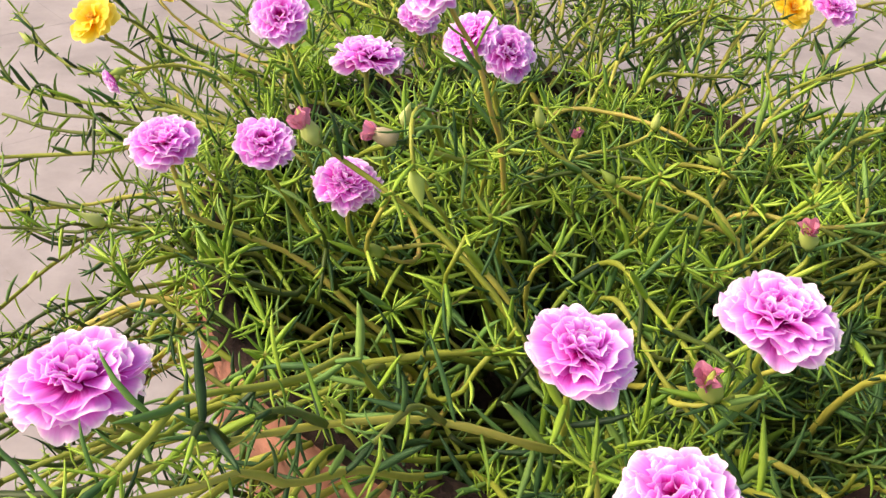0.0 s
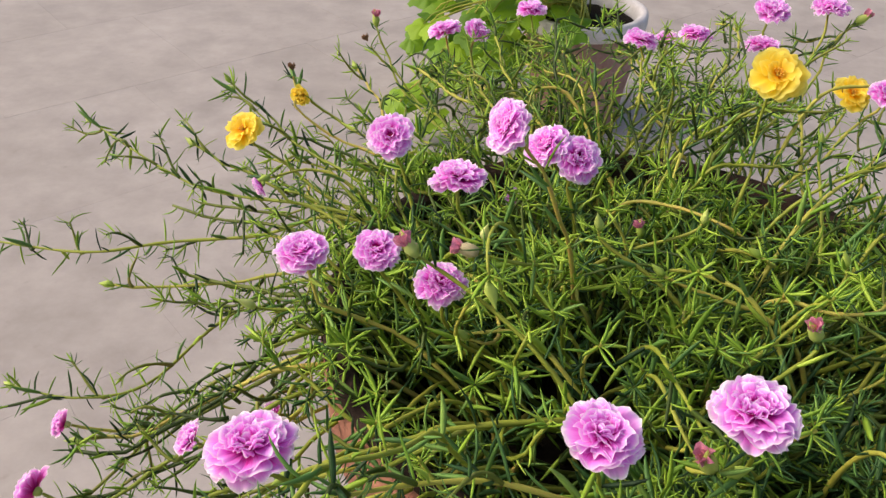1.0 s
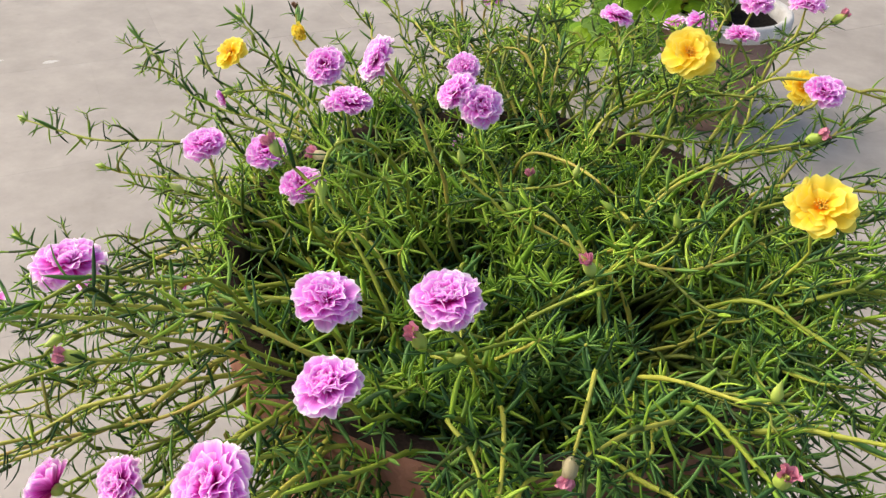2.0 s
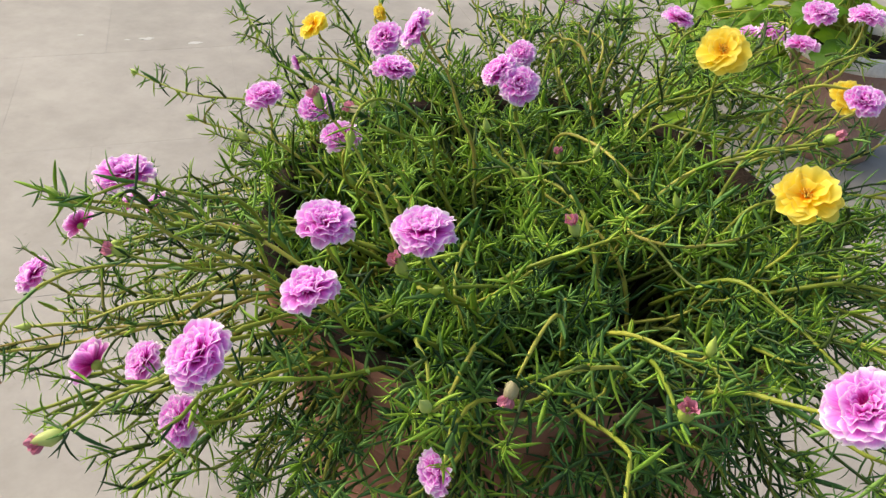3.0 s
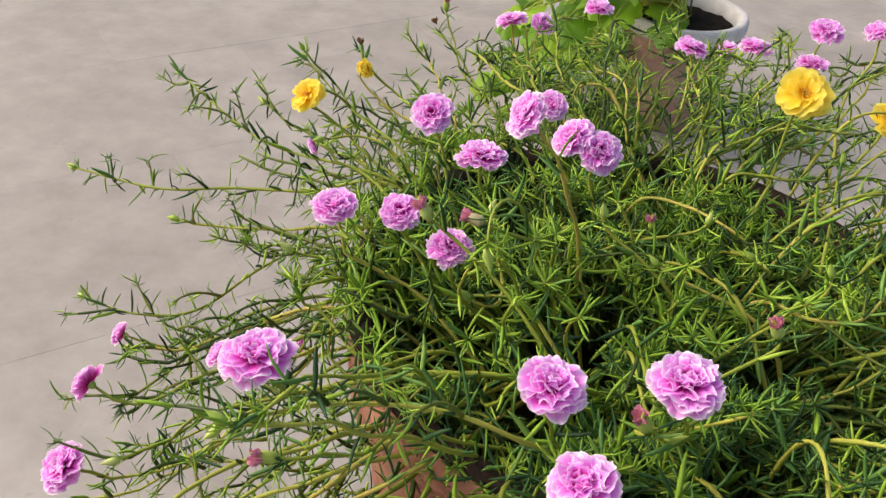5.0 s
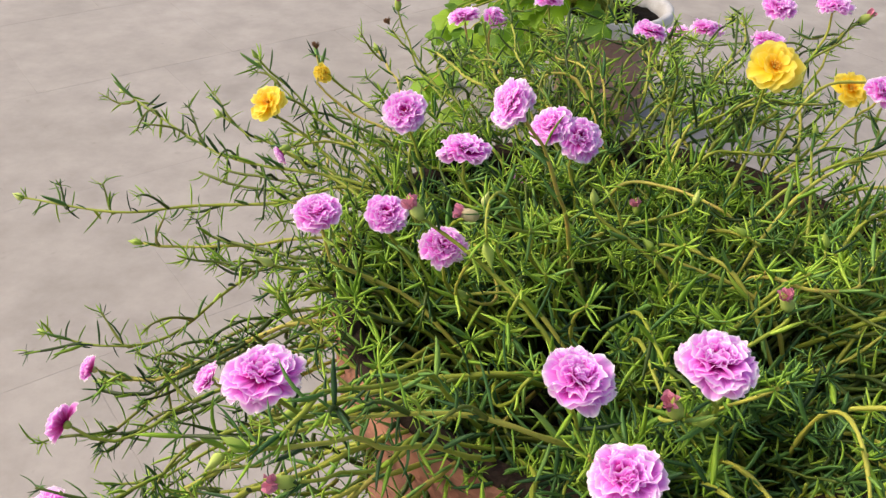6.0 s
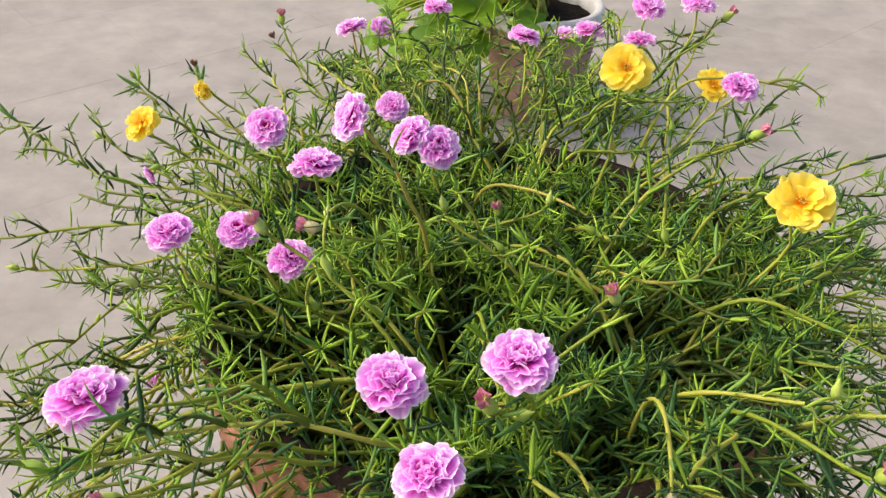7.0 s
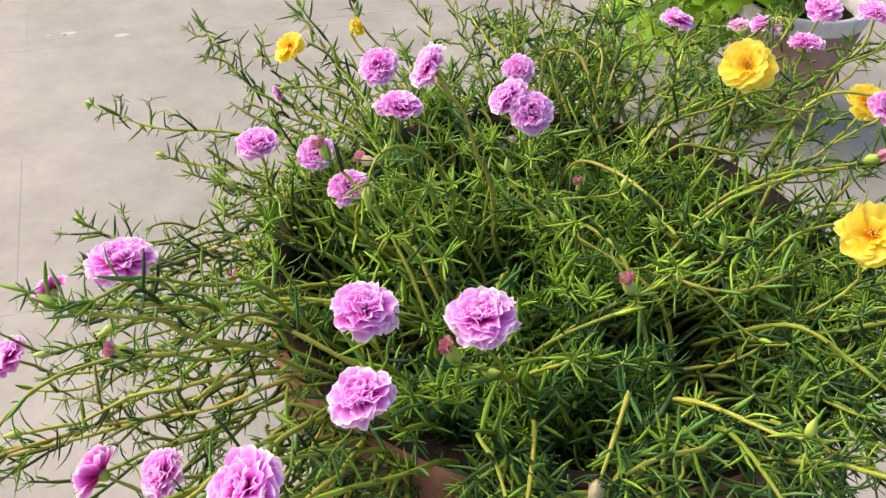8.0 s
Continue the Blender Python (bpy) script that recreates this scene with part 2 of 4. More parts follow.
def plinth():
    ob = thing("plinth", (POT.x, POT.y, 0.0025), "grey cement-rendered block under the flower pot", "plinth")
    bm = bmesh.new()
    bmesh.ops.create_cube(bm, size=1.0)
    bmesh.ops.scale(bm, vec=(0.25, 0.25, PLINTH - 0.0025), verts=bm.verts)
    bmesh.ops.translate(bm, vec=(0, 0, (PLINTH - 0.0025) / 2), verts=bm.verts)
    bmesh.ops.bevel(bm, geom=bm.edges[:], offset=0.012, segments=3, affect="EDGES")
    me = bpy.data.meshes.new("block")
    bm.to_mesh(me)
    bm.free()
    me.materials.append(M_CEMENT)
    part("block", me, ob)


def main_pot():
    ob = thing("flower_pot", (POT.x, POT.y, PLINTH), "large round terracotta flower pot with a thick weathered rim", "flower pot")
    z = PLINTH
    body = [(0.0, 0.0), (0.135, 0.0), (0.142, 0.008), (0.1665, LIP - z - 0.004), (0.168, LIP - z + 0.01), (0.152, LIP - z + 0.01), (0.130, 0.02), (0.0, 0.02)]
    part("pot_wall", mesh_of("pot_wall", *lathe(body, 72, 0.0015), M_CLAY), ob)
    lip = [(0.152, LIP - z + 0.012), (0.169, LIP - z - 0.003), (0.174, LIP - z), (0.1765, LIP - z + 0.008), (0.178, RIM - z - 0.010), (0.1775, RIM - z - 0.005)]
    part("rim", mesh_of("rim", *lathe(lip, 72, 0.0015), M_CLAY), ob)
    # inner wall and top of the lip, apart from the rim, in near-black
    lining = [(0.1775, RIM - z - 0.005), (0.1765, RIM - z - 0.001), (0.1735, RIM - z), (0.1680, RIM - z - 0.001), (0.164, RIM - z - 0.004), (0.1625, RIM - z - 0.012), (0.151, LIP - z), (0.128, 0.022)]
    part("inner_wall", mesh_of("inner_wall", *lathe(lining, 72, 0.0015), M_INNER_CLAY), ob, "near-black inner wall and lip")


def soil(name, at, r, label):
    verts, faces = [(0, 0, 0.008)], []
    rings, n = 9, 40
    for i in range(1, rings + 1):
        for k in range(n):
            a = 6.2832 * k / n
            x, y = r * i / rings * math.cos(a), r * i / rings * math.sin(a)
            verts.append((x, y, 0.010 * noise.noise((x * 40 + at[0], y * 40, 1.0)) if i < rings else -0.01))
    faces += [(0, 1 + k, 1 + (k + 1) % n) for k in range(n)]
    for i in range(rings - 1):
        for k in range(n):
            m = (k + 1) % n
            faces.append((1 + i * n + k, 1 + (i + 1) * n + k, 1 + (i + 1) * n + m, 1 + i * n + m))
    ob = new(name, mesh_of(name, verts, faces, M_SOIL))
    ob.matrix_basis = Matrix.Translation(at)
    tagged(ob, label, "soil")


plinth()
main_pot()
soil("soil", (POT.x, POT.y, 0.912), 0.160, "near-black potting soil filling the terracotta pot")

# ---------------------------------------------------------------- the flowering plant
ROOT = Vector((POT.x, POT.y, 0.912))
plant = thing("moss_rose_plant", ROOT, "sprawling green moss rose with pink and yellow double blooms, potted", "flowering plant")


def leaf_shape(bend, width, sway=0.0, sides=4):
    """A narrow fleshy leaf of length 1 along x, flattened and arched, with a keel and a pointed tip."""
    rings = ((0.0, 0.40), (0.12, 0.78), (0.40, 1.0), (0.66, 0.84), (0.88, 0.46))
    verts, faces = [], []
    for s, r in rings:
        for k in range(sides):
            a = 2 * math.pi * k / sides
            verts.append((s * (1 - 0.25 * abs(bend) * s), r * width * math.cos(a) + sway * math.sin(2.4 * s) * s, r * width * 0.50 * math.sin(a) + bend * s * s))
    verts.append((1.0 - 0.25 * abs(bend), sway * math.sin(2.4), bend))
    for i in range(len(rings) - 1):
        for k in range(sides):
            m = (k + 1) % sides
            faces.append((i * sides + k, i * sides + m, (i + 1) * sides + m, (i + 1) * sides + k))
    top = (len(rings) - 1) * sides
    faces += [(top + k, top + (k + 1) % sides, len(verts) - 1) for k in range(sides)]
    return np.array(verts), faces


SHAPES = [leaf_shape(*v) for v in ((0.08, 0.060, 0.06), (0.26, 0.056, -0.08), (-0.20, 0.060, 0.05), (0.44, 0.056, 0.04), (0.14, 0.066, -0.10), (-0.40, 0.058, 0.08), (0.12, 0.074, 0.10), (0.32, 0.070, -0.06))]
LEAF_MESHES = [mesh_of("leaf", v, f, M_LEAF_ONE) for v, f in SHAPES]


# blooms: place, the way each faces, width, colour
TALL_BLOOMS = [
    ((-0.058, 0.152, 1.037), (-0.050, 0.080, 1), 0.035, "pink"),
    ((0.062, 0.169, 1.042), (0.100, -0.020, 1), 0.0325, "pink"),
    ((0.112, 0.177, 1.052), (-0.020, -0.120, 1), 0.033, "pink"),
    ((0.080, 0.131, 1.034), (-0.300, -0.150, 1), 0.0305, "pink"),
    ((-0.077, 0.284, 1.025), (-0.100, -0.200, 1), 0.0295, "pink"),
    ((-0.042, 0.293, 1.023), (0, -0.350, 1), 0.026, "pink"),
    ((-0.008, 0.275, 1.020), (0.050, -0.150, 1), 0.028, "pink"),
    ((-0.052, 0.387, 1.036), (-0.050, -0.700, 0.750), 0.030, "pink"),
    ((0.016, 0.318, 1.081), (-0.800, -0.450, 0.500), 0.029, "pink"),
    ((-0.007, 0.331, 1.046), (0, 0.080, 1), 0.0317, "pink"),
    ((0.036, 0.397, 1.032), (-0.550, -0.400, 0.750), 0.031, "pink"),
    ((0.056, 0.392, 1.028), (0.350, -0.600, 0.750), 0.031, "pink"),
    ((0.011, 0.490, 1.006), (0.050, -0.550, 0.800), 0.027, "pink"),
]
LOW_BLOOMS = [
    ((0.020, 0.468, 0.953), (0.100, -0.400, 0.800), 0.019, "pink"),
    ((-0.185, 0.158, 0.910), (-0.500, -0.450, 0.750), 0.032, "pink"),
    ((-0.209, 0.217, 0.908), (-0.920, 0.100, 0.250), 0.026, "pink"),
    ((-0.236, 0.286, 0.880), (-0.850, -0.200, 0.300), 0.023, "pink"),
    ((-0.050, 0.101, 0.943), (-0.950, -0.100, 0.200), 0.032, "pink"),
    ((-0.012, 0.104, 0.961), (-0.450, -0.600, 0.650), 0.028, "pink"),
    ((0.060, 0.079, 1.023), (-0.350, -0.500, 0.800), 0.036, "pink"),
    ((0.024, 0.091, 0.950), (-0.350, -0.750, 0.500), 0.031, "pink"),
    ((0.305, 0.173, 1.050), (-0.300, -0.450, 0.850), 0.035, "pink"),
    ((0.158, 0.119, 0.972), (-0.350, -0.800, 0.300), 0.026, "pink"),
]
BACK_BLOOMS = [
    ((-0.057, 0.675, 0.996), (-0.250, 0.150, 0.950), 0.033, "pink"),
    ((-0.027, 0.679, 0.995), (0.450, -0.300, 0.850), 0.027, "pink"),
    ((0.017, 0.735, 0.998), (0, 0.050, 1), 0.031, "pink"),
    ((0.104, 0.593, 1.027), (0.050, 0.150, 1), 0.0295, "pink"),
    ((0.165, 0.712, 0.992), (0.100, 0.200, 1), 0.034, "pink"),
    ((0.140, 0.722, 0.982), (-0.300, 0.000, 0.900), 0.024, "pink"),
    ((0.201, 0.625, 1.017), (0, 0.150, 1), 0.031, "pink"),
    ((0.206, 0.636, 1.041), (0.100, -0.200, 1), 0.031, "pink"),
    ((0.242, 0.617, 1.052), (0.100, 0.050, 1), 0.033, "pink"),
    ((0.262, 0.515, 1.027), (0.100, -0.350, 0.900), 0.029, "pink"),
    ((-0.097, 0.270, 0.925), (-0.400, -0.400, 0.500), 0.016, "pink"),
    ((-0.116, 0.215, 0.961), (-0.600, -0.200, 0.600), 0.021, "pink"),
    ((-0.132, 0.385, 0.997), (-0.500, -0.400, -0.200), 0.016, "pink"),
]
YELLOW_BLOOMS = [
    ((-0.162, 0.443, 1.004), (-0.300, -0.600, 0.750), 0.029, "yellow"),
    ((0.171, 0.456, 1.060), (0.050, -0.600, 0.800), 0.037, "yellow"),
    ((0.255, 0.323, 1.046), (-0.100, -0.500, 0.850), 0.037, "yellow"),
    ((0.250, 0.546, 1.014), (0.100, -0.500, 0.600), 0.029, "yellow"),
    ((-0.143, 0.520, 0.995), (-0.200, -0.750, 0.150), 0.021, "yellow"),
]
FLOWERS = TALL_BLOOMS + LOW_BLOOMS + BACK_BLOOMS + YELLOW_BLOOMS


def in_bloom(p):
    """Whether a place lies inside one of the blooms."""
    return any((p - c).length_squared < r2 for c, r2 in BLOOMS)


# openings in the foliage, where the dark inside shows: x, y, radius
GAPS = [(0.210, 0.268, 0.027), (0.186, 0.290, 0.018), (0.162, 0.205, 0.022), (0.042, 0.216, 0.024), (-0.040, 0.274, 0.021), (-0.016, 0.248, 0.022), (0.195, 0.490, 0.036), (0.235, 0.455, 0.022), (0.140, 0.515, 0.020), (0.105, 0.165, 0.014), (0.187, 0.400, 0.020), (0.118, 0.250, 0.018),
        (0.075, 0.300, 0.014)]


# small pits all over the thicket, through which the dark between the stems shows
pit_rng = random.Random(63)
PITS = [(pit_rng.uniform(-0.05, 0.24), pit_rng.uniform(0.20, 0.50), pit_rng.uniform(0.008, 0.015)) for _ in range(34)]


def in_pit(p):
    return p.z < 1.005 and any((p.x - x) ** 2 + (p.y - y) ** 2 < r * r for x, y, r in PITS)


def in_gap(p):
    return p.z < 1.005 and any((p.x - x) ** 2 + (p.y - y) ** 2 < (0.85 * r) ** 2 for x, y, r in GAPS)


BLOOMS = [(Vector(f[0]), (0.55 * f[2]) ** 2) for f in FLOWERS]


class Foliage:
    """Gathers leaves; those low in count and near the front become single objects, the rest one mesh."""

    def __init__(self):
        self.verts, self.faces, self.count = [], [], 0

    def add(self, base, axis, length, up, shape):
        x = axis.normalized()
        y = up.cross(x)
        y = y.normalized() if y.length > 1e-4 else Vector((1, 0, 0))
        z = x.cross(y)
        v, f = SHAPES[shape]
        m = np.array((x, y, z)) * length
        self.verts.append(v @ m + np.array(base))
        self.faces.extend([tuple(i + self.count for i in q) for q in f])
        self.count += len(v)

    def make(self, name, material, label):
        ob = part(name, mesh_of(name, np.concatenate(self.verts), self.faces, material), plant, label, origin=ROOT)
        return tagged(ob, kind="stuff")


mature, young = Foliage(), Foliage()
single_leaves = 0
thicket_verts, thicket_faces = [], []


def put_leaf(base, axis, length, up, fresh, rng, alone, free=False):
    global single_leaves
    shape = rng.randrange(8 if length > 0.019 else 6)
    tip = base + axis.normalized() * length
    middle = base.lerp(tip, 0.5)
    if (not free and (in_gap(middle) or in_pit(middle))) or in_bloom(tip) or in_bloom(base.lerp(tip, 0.6)):
        return
    if fresh:
        young.add(base, axis, length, up, shape)
    elif alone and single_leaves < 300 and base.y < 0.30:
        single_leaves += 1
        x = axis.normalized()
        y = up.cross(x).normalized()
        m = Matrix((x, y, x.cross(y))).transposed().to_4x4()
        part("leaf", LEAF_MESHES[shape], plant, m=Matrix.Translation(base) @ m @ Matrix.Scale(length, 4), origin=ROOT)
    else:
        mature.add(base, axis, length, up, shape)


def rosette(tip, way, count, rng, size=0.016, fresh=True):
    """A tuft of young leaves round a shoot's tip."""
    for k in range(count):
        a = 2.4 * k + rng.uniform(-0.4, 0.4)
        m = frame_of(way, a)
        lift = rng.uniform(-0.05, 0.85)
        axis = m.to_3x3() @ Vector((math.cos(lift), 0, math.sin(lift)))
        put_leaf(tip - way * 0.004 * rng.random(), axis, size * rng.uniform(0.6, 1.2), m.to_3x3() @ Vector((0, 0, 1)), fresh, rng, False)


def shoot(points, rng, thick=0.0015, bare=0.35, gap=0.0065, size=0.020, tuft=8, own=True, fresh=0.25, tuft_size=0.016, lean=(0.25, 0.95), plumb=0.0, free=True, bright=0.8):
    """A stem along the points with leaves set round its outer part. own: an object of its own."""
    n = len(points)
    if not own and any(in_bloom(p) for p in points):
        return
    radii = [thick * (1.25 - 0.55 * i / (n - 1)) * (1 + 0.16 * math.sin(i * 2.1)) for i in range(n)]
    verts, faces = tube(points, radii, 6 if own else 5)
    if own:
        part("stem", mesh_of("stem", verts, faces, M_STEM), plant, origin=ROOT)
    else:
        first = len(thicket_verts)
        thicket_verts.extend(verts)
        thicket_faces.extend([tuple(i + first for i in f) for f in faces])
    length = sum((points[i + 1] - points[i]).length for i in range(n - 1))
    run, spin, nxt = 0.0, rng.random() * 6.28, bare * length
    for i in range(n - 1):
        seg = points[i + 1] - points[i]
        way = seg.normalized()
        while nxt < run + seg.length:
            base = points[i] + way * (nxt - run)
            spin += 2.4 + rng.uniform(-0.5, 0.5)
            m = frame_of(way, spin).to_3x3()
            lift = rng.uniform(*lean)
            axis = m @ Vector((math.cos(lift), 0, math.sin(lift))) + Vector((0, 0, rng.uniform(-0.25, 0.35) + rng.choice((-1, 1)) * plumb))
            along = nxt / length
            put_leaf(base, axis, size * rng.uniform(0.5, 1.3), m @ Vector((0, 0, 1)), rng.random() < fresh * along * 1.3, rng, own, free)
            nxt += gap * rng.uniform(0.6, 1.4)
        run += seg.length
    if tuft:
        rosette(points[-1], (points[-1] - points[-2]).normalized(), tuft, rng, tuft_size, rng.random() < bright)


def root_for(tip, rng, spread=0.6):
    """A place in the soil from which a stem may reach the tip."""
    d = Vector((tip.x - POT.x, tip.y - POT.y, 0))
    far = d.length
    r = min(0.125, far * spread)
    a = math.atan2(d.y, d.x) + rng.uniform(-0.5, 0.5)
    return Vector((POT.x + r * math.cos(a), POT.y + r * math.sin(a), 0.902)), far


def way_to(tip, end, rng, n=14):
    """The points of a stem from the soil to the tip, arriving along end."""
    base, far = root_for(tip, rng)
    d = Vector((tip.x - base.x, tip.y - base.y, 0))
    reach = (tip - base).length
    if far > 0.19:
        out = d.normalized()
        aside = Vector((-out.y, out.x, 0)) * rng.uniform(-0.05, 0.05)
        over = base + out * 0.05 + aside + Vector((0, 0, 0.075 + rng.uniform(0, 0.03)))
        pts = bezier(base, over, tip - Vector(end).normalized() * reach * 0.30 - out * 0.02 - aside * 0.5, tip, n + 4)
    else:
        pts = bezier(base, base + Vector((rng.uniform(-0.02, 0.02), rng.uniform(-0.02, 0.02), reach * 0.4)), tip - Vector(end).normalized() * reach * 0.4, tip, n)
    w = 0.0085
    seed = rng.random() * 50
    return [p + Vector((noise.noise((p.x * 30, p.y * 30, seed)), noise.noise((p.x * 30, seed, p.z * 30)), noise.noise((seed, p.y * 30, p.z * 30)))) * w * min(1, 4 * i / n) * (1 if i < len(pts) - 2 else 0) for i, p in enumerate(pts)]


def creep_to(tip, end, rng, n=16):
    """A stem that climbs from the soil at some distance, then creeps over the thicket to the tip."""
    far = Vector((tip.x - POT.x, tip.y - POT.y, 0))
    for _ in range(20):
        a, d = rng.uniform(0, 6.283), rng.uniform(0.06, 0.12)
        base = Vector((tip.x + d * math.cos(a), tip.y + d * math.sin(a), 0.902))
        if (base.xy - POT.xy).length < 0.140:
            break
    else:
        return way_to(tip, end, rng)
    w = Vector(end).normalized()
    return bezier(base, base + Vector((0, 0, 0.11)), tip - Vector((w.x, w.y, min(w.z, 0.3))) * 0.05 - Vector((0, 0, 0.006)), tip, n)


# ---- petals


def petal_mesh(seed, width, cup, reflex, ruffle, material, nu=17, nv=8, teeth=0.012):
    """A crinkled, fan-shaped petal of length 1 along x, rising in z, with a notched edge."""
    r = random.Random(seed)
    ph, ph2, ph3, k1 = r.random() * 6.28, r.random() * 6.28, r.random() * 6.28, r.uniform(3.6, 5.4)
    fold, notch = r.uniform(-0.16, 0.16), r.uniform(-0.45, 0.45)
    verts, uvs, faces = [], [], []
    for j in range(nv):
        v = j / (nv - 1)
        half = width * (0.15 + 0.85 * math.sin(math.pi * 0.5 * min(1.0, v * 1.05)) ** 1.2)
        for i in range(nu):
            u = 2 * i / (nu - 1) - 1
            ragged = teeth * (math.sin(1.7 * k1 * u + ph) + 0.5 * math.sin(2.6 * k1 * u + ph3)) * v ** 4
            dent = 0.07 * math.exp(-((u - notch) / 0.16) ** 2) * v ** 5
            x = v * (1 - 0.26 * abs(u) ** 2.8 * v) + ragged - dent
            y = u * half * (1 - 0.10 * v ** 6)
            z = cup * (0.5 - u * u) * half + reflex * v * v + ruffle * v ** 1.6 * math.sin(k1 * u + ph2) + 0.30 * ruffle * v ** 3 * math.sin(2.0 * k1 * u + ph) + fold * v * u
            verts.append((x, y, z))
            uvs.append((i / (nu - 1), v))
    for j in range(nv - 1):
        for i in range(nu - 1):
            a = j * nu + i
            faces.append((a, a + 1, a + nu + 1, a + nu))
    return mesh_of("petal", verts, faces, material, uvs=uvs)


PINK_PETALS = [petal_mesh(s, 0.36 + 0.05 * (s % 3), -0.08, (-0.20, -0.05, 0.08)[s % 3], 0.085 + 0.035 * (s % 2), M_PINK) for s in range(9)]
YELLOW_PETALS = [petal_mesh(40 + s, 0.50 + 0.06 * (s % 3), -0.14, (-0.10, 0.06)[s % 2], 0.075, M_YELLOW, teeth=0.022) for s in range(6)]
# how many petals, their lift, length and height in each ring, and how far out from the middle they stand
PINK_TIERS = ((11, -0.10, 0.93, 0.00, 0.05), (11, 0.08, 0.92, 0.02, 0.05), (11, 0.30, 0.86, 0.04, 0.06), (12, 0.58, 0.72, 0.07, 0.10), (12, 0.90, 0.58, 0.08, 0.14), (10, 1.15, 0.52, 0.10, 0.15), (8, 1.38, 0.46, 0.10, 0.12))
YELLOW_TIERS = ((6, -0.04, 0.98, 0.00, 0.03), (6, 0.18, 0.92, 0.02, 0.03), (6, 0.46, 0.74, 0.04, 0.05), (5, 0.85, 0.50, 0.05, 0.11))
SIDE_TIERS = ((8, 0.50, 0.95, 0.00, 0.05), (8, 0.75, 0.93, 0.02, 0.05), (8, 0.95, 0.90, 0.04, 0.06), (7, 1.15, 0.85, 0.06, 0.08), (6, 1.3, 0.8, 0.06, 0.06))


def cone(profile, sides, material, name):
    return mesh_of(name, *lathe(profile, sides), material)


CALYX = cone([(0.0, -0.34), (0.10, -0.33), (0.17, -0.20), (0.20, -0.06), (0.16, 0.02), (0.0, 0.05)], 12, M_BUD, "flower")
HEART = cone([(0.0, 0.0), (0.10, 0.02), (0.13, 0.22), (0.10, 0.30), (0.0, 0.33)], 10, M_STIGMA, "flower_heart")


def stamen_mesh():
    verts, faces = [], []
    r = random.Random(9)
    for k in range(16):
        a, d = 2.4 * k, 0.05 + 0.011 * k
        foot = Vector((0.03 * math.cos(a), 0.03 * math.sin(a), 0.02))
        top = Vector((d * math.cos(a), d * math.sin(a), 0.36 + r.uniform(-0.06, 0.05)))
        v, f = tube([foot, foot.lerp(top, 0.85), top - Vector((0, 0, 0.02)), top + Vector((0, 0, 0.02))], [0.012, 0.012, 0.030, 0.016], 5)
        n = len(verts)
        verts += v
        faces += [tuple(i + n for i in q) for q in f]
    return mesh_of("stamens", verts, faces, M_STAMEN)


STAMENS = stamen_mesh()


def flower(at, normal, across, colour, seed, tiers=None, closing=0.0):
    """A double bloom whose middle lies at the given place, on a stem of its own."""
    rng = random.Random(seed)
    r = across / 2
    n = Vector(normal).normalized()
    base = Vector(at) - n * r * 0.14
    pink = colour == "pink"
    label = "double lilac-pink bloom with pale ruffled petal edges" if pink else "golden yellow double bloom with ruffled petals"
    fl = part("flower", CALYX, plant, label, Matrix.Translation(base) @ frame_of(n, rng.random() * 6.28) @ Matrix.Diagonal((r, r, 0.78 * r, 1)), origin=ROOT)
    meshes = PINK_PETALS if pink else YELLOW_PETALS
    for ti, (count, lift, size, up, out) in enumerate(tiers or (PINK_TIERS if pink else YELLOW_TIERS)):
        off = rng.random() * 6.28
        for k in range(count):
            a = off + 6.2832 * (k + rng.uniform(-0.30, 0.30)) / count
            s = size * rng.uniform(0.90, 1.06)
            tilt = lift + closing + rng.uniform(-0.17, 0.20) * (1 + 0.25 * ti)
            m = Matrix.Rotation(a, 4, "Z") @ Matrix.Translation((out * rng.uniform(0.5, 1.3), 0, up)) @ Matrix.Rotation(-tilt, 4, "Y") @ Matrix.Rotation(rng.uniform(-0.45, 0.45), 4, "X") @ Matrix.Scale(s * 0.97, 4)
            part("petal", rng.choice(meshes), fl, m=m)
    part("flower_heart", HEART, fl, "deep red flower heart", Matrix.Scale(0.7, 4)) if pink else part("stamens", STAMENS, fl, "yellow stamens", Matrix.Scale(0.9, 4))
    foot = base - n * r * 0.30
    pts = way_to(foot, n * 0.6 + Vector((0, 0, 0.6)), rng)
    far_side = at[0] < -0.09 or at[1] > 0.5
    shoot(pts, rng, 0.0013, 0.18 if far_side else 0.40, 0.0050 if far_side else 0.0080, 0.0140 if far_side else 0.019, 0)
    rosette(foot, n, 6, rng, 0.012 if far_side else 0.017, fresh=False)


def bud_mesh(name, profile, material, bend=0.0, sides=10):
    v, f = lathe(profile, sides, 0.35)
    return mesh_of(name, [(x + bend * z * z, y, z) for x, y, z in v], f, material)


BUD = bud_mesh("bud", [(0.0, 0.0), (0.13, 0.03), (0.22, 0.20), (0.24, 0.38), (0.17, 0.64), (0.07, 0.88), (0.0, 1.06)], M_BUD, 0.16)
PALE_BUD = bud_mesh("bud", [(0.0, 0.0), (0.16, 0.03), (0.26, 0.25), (0.24, 0.5), (0.17, 0.68), (0.0, 0.72)], M_PALE)


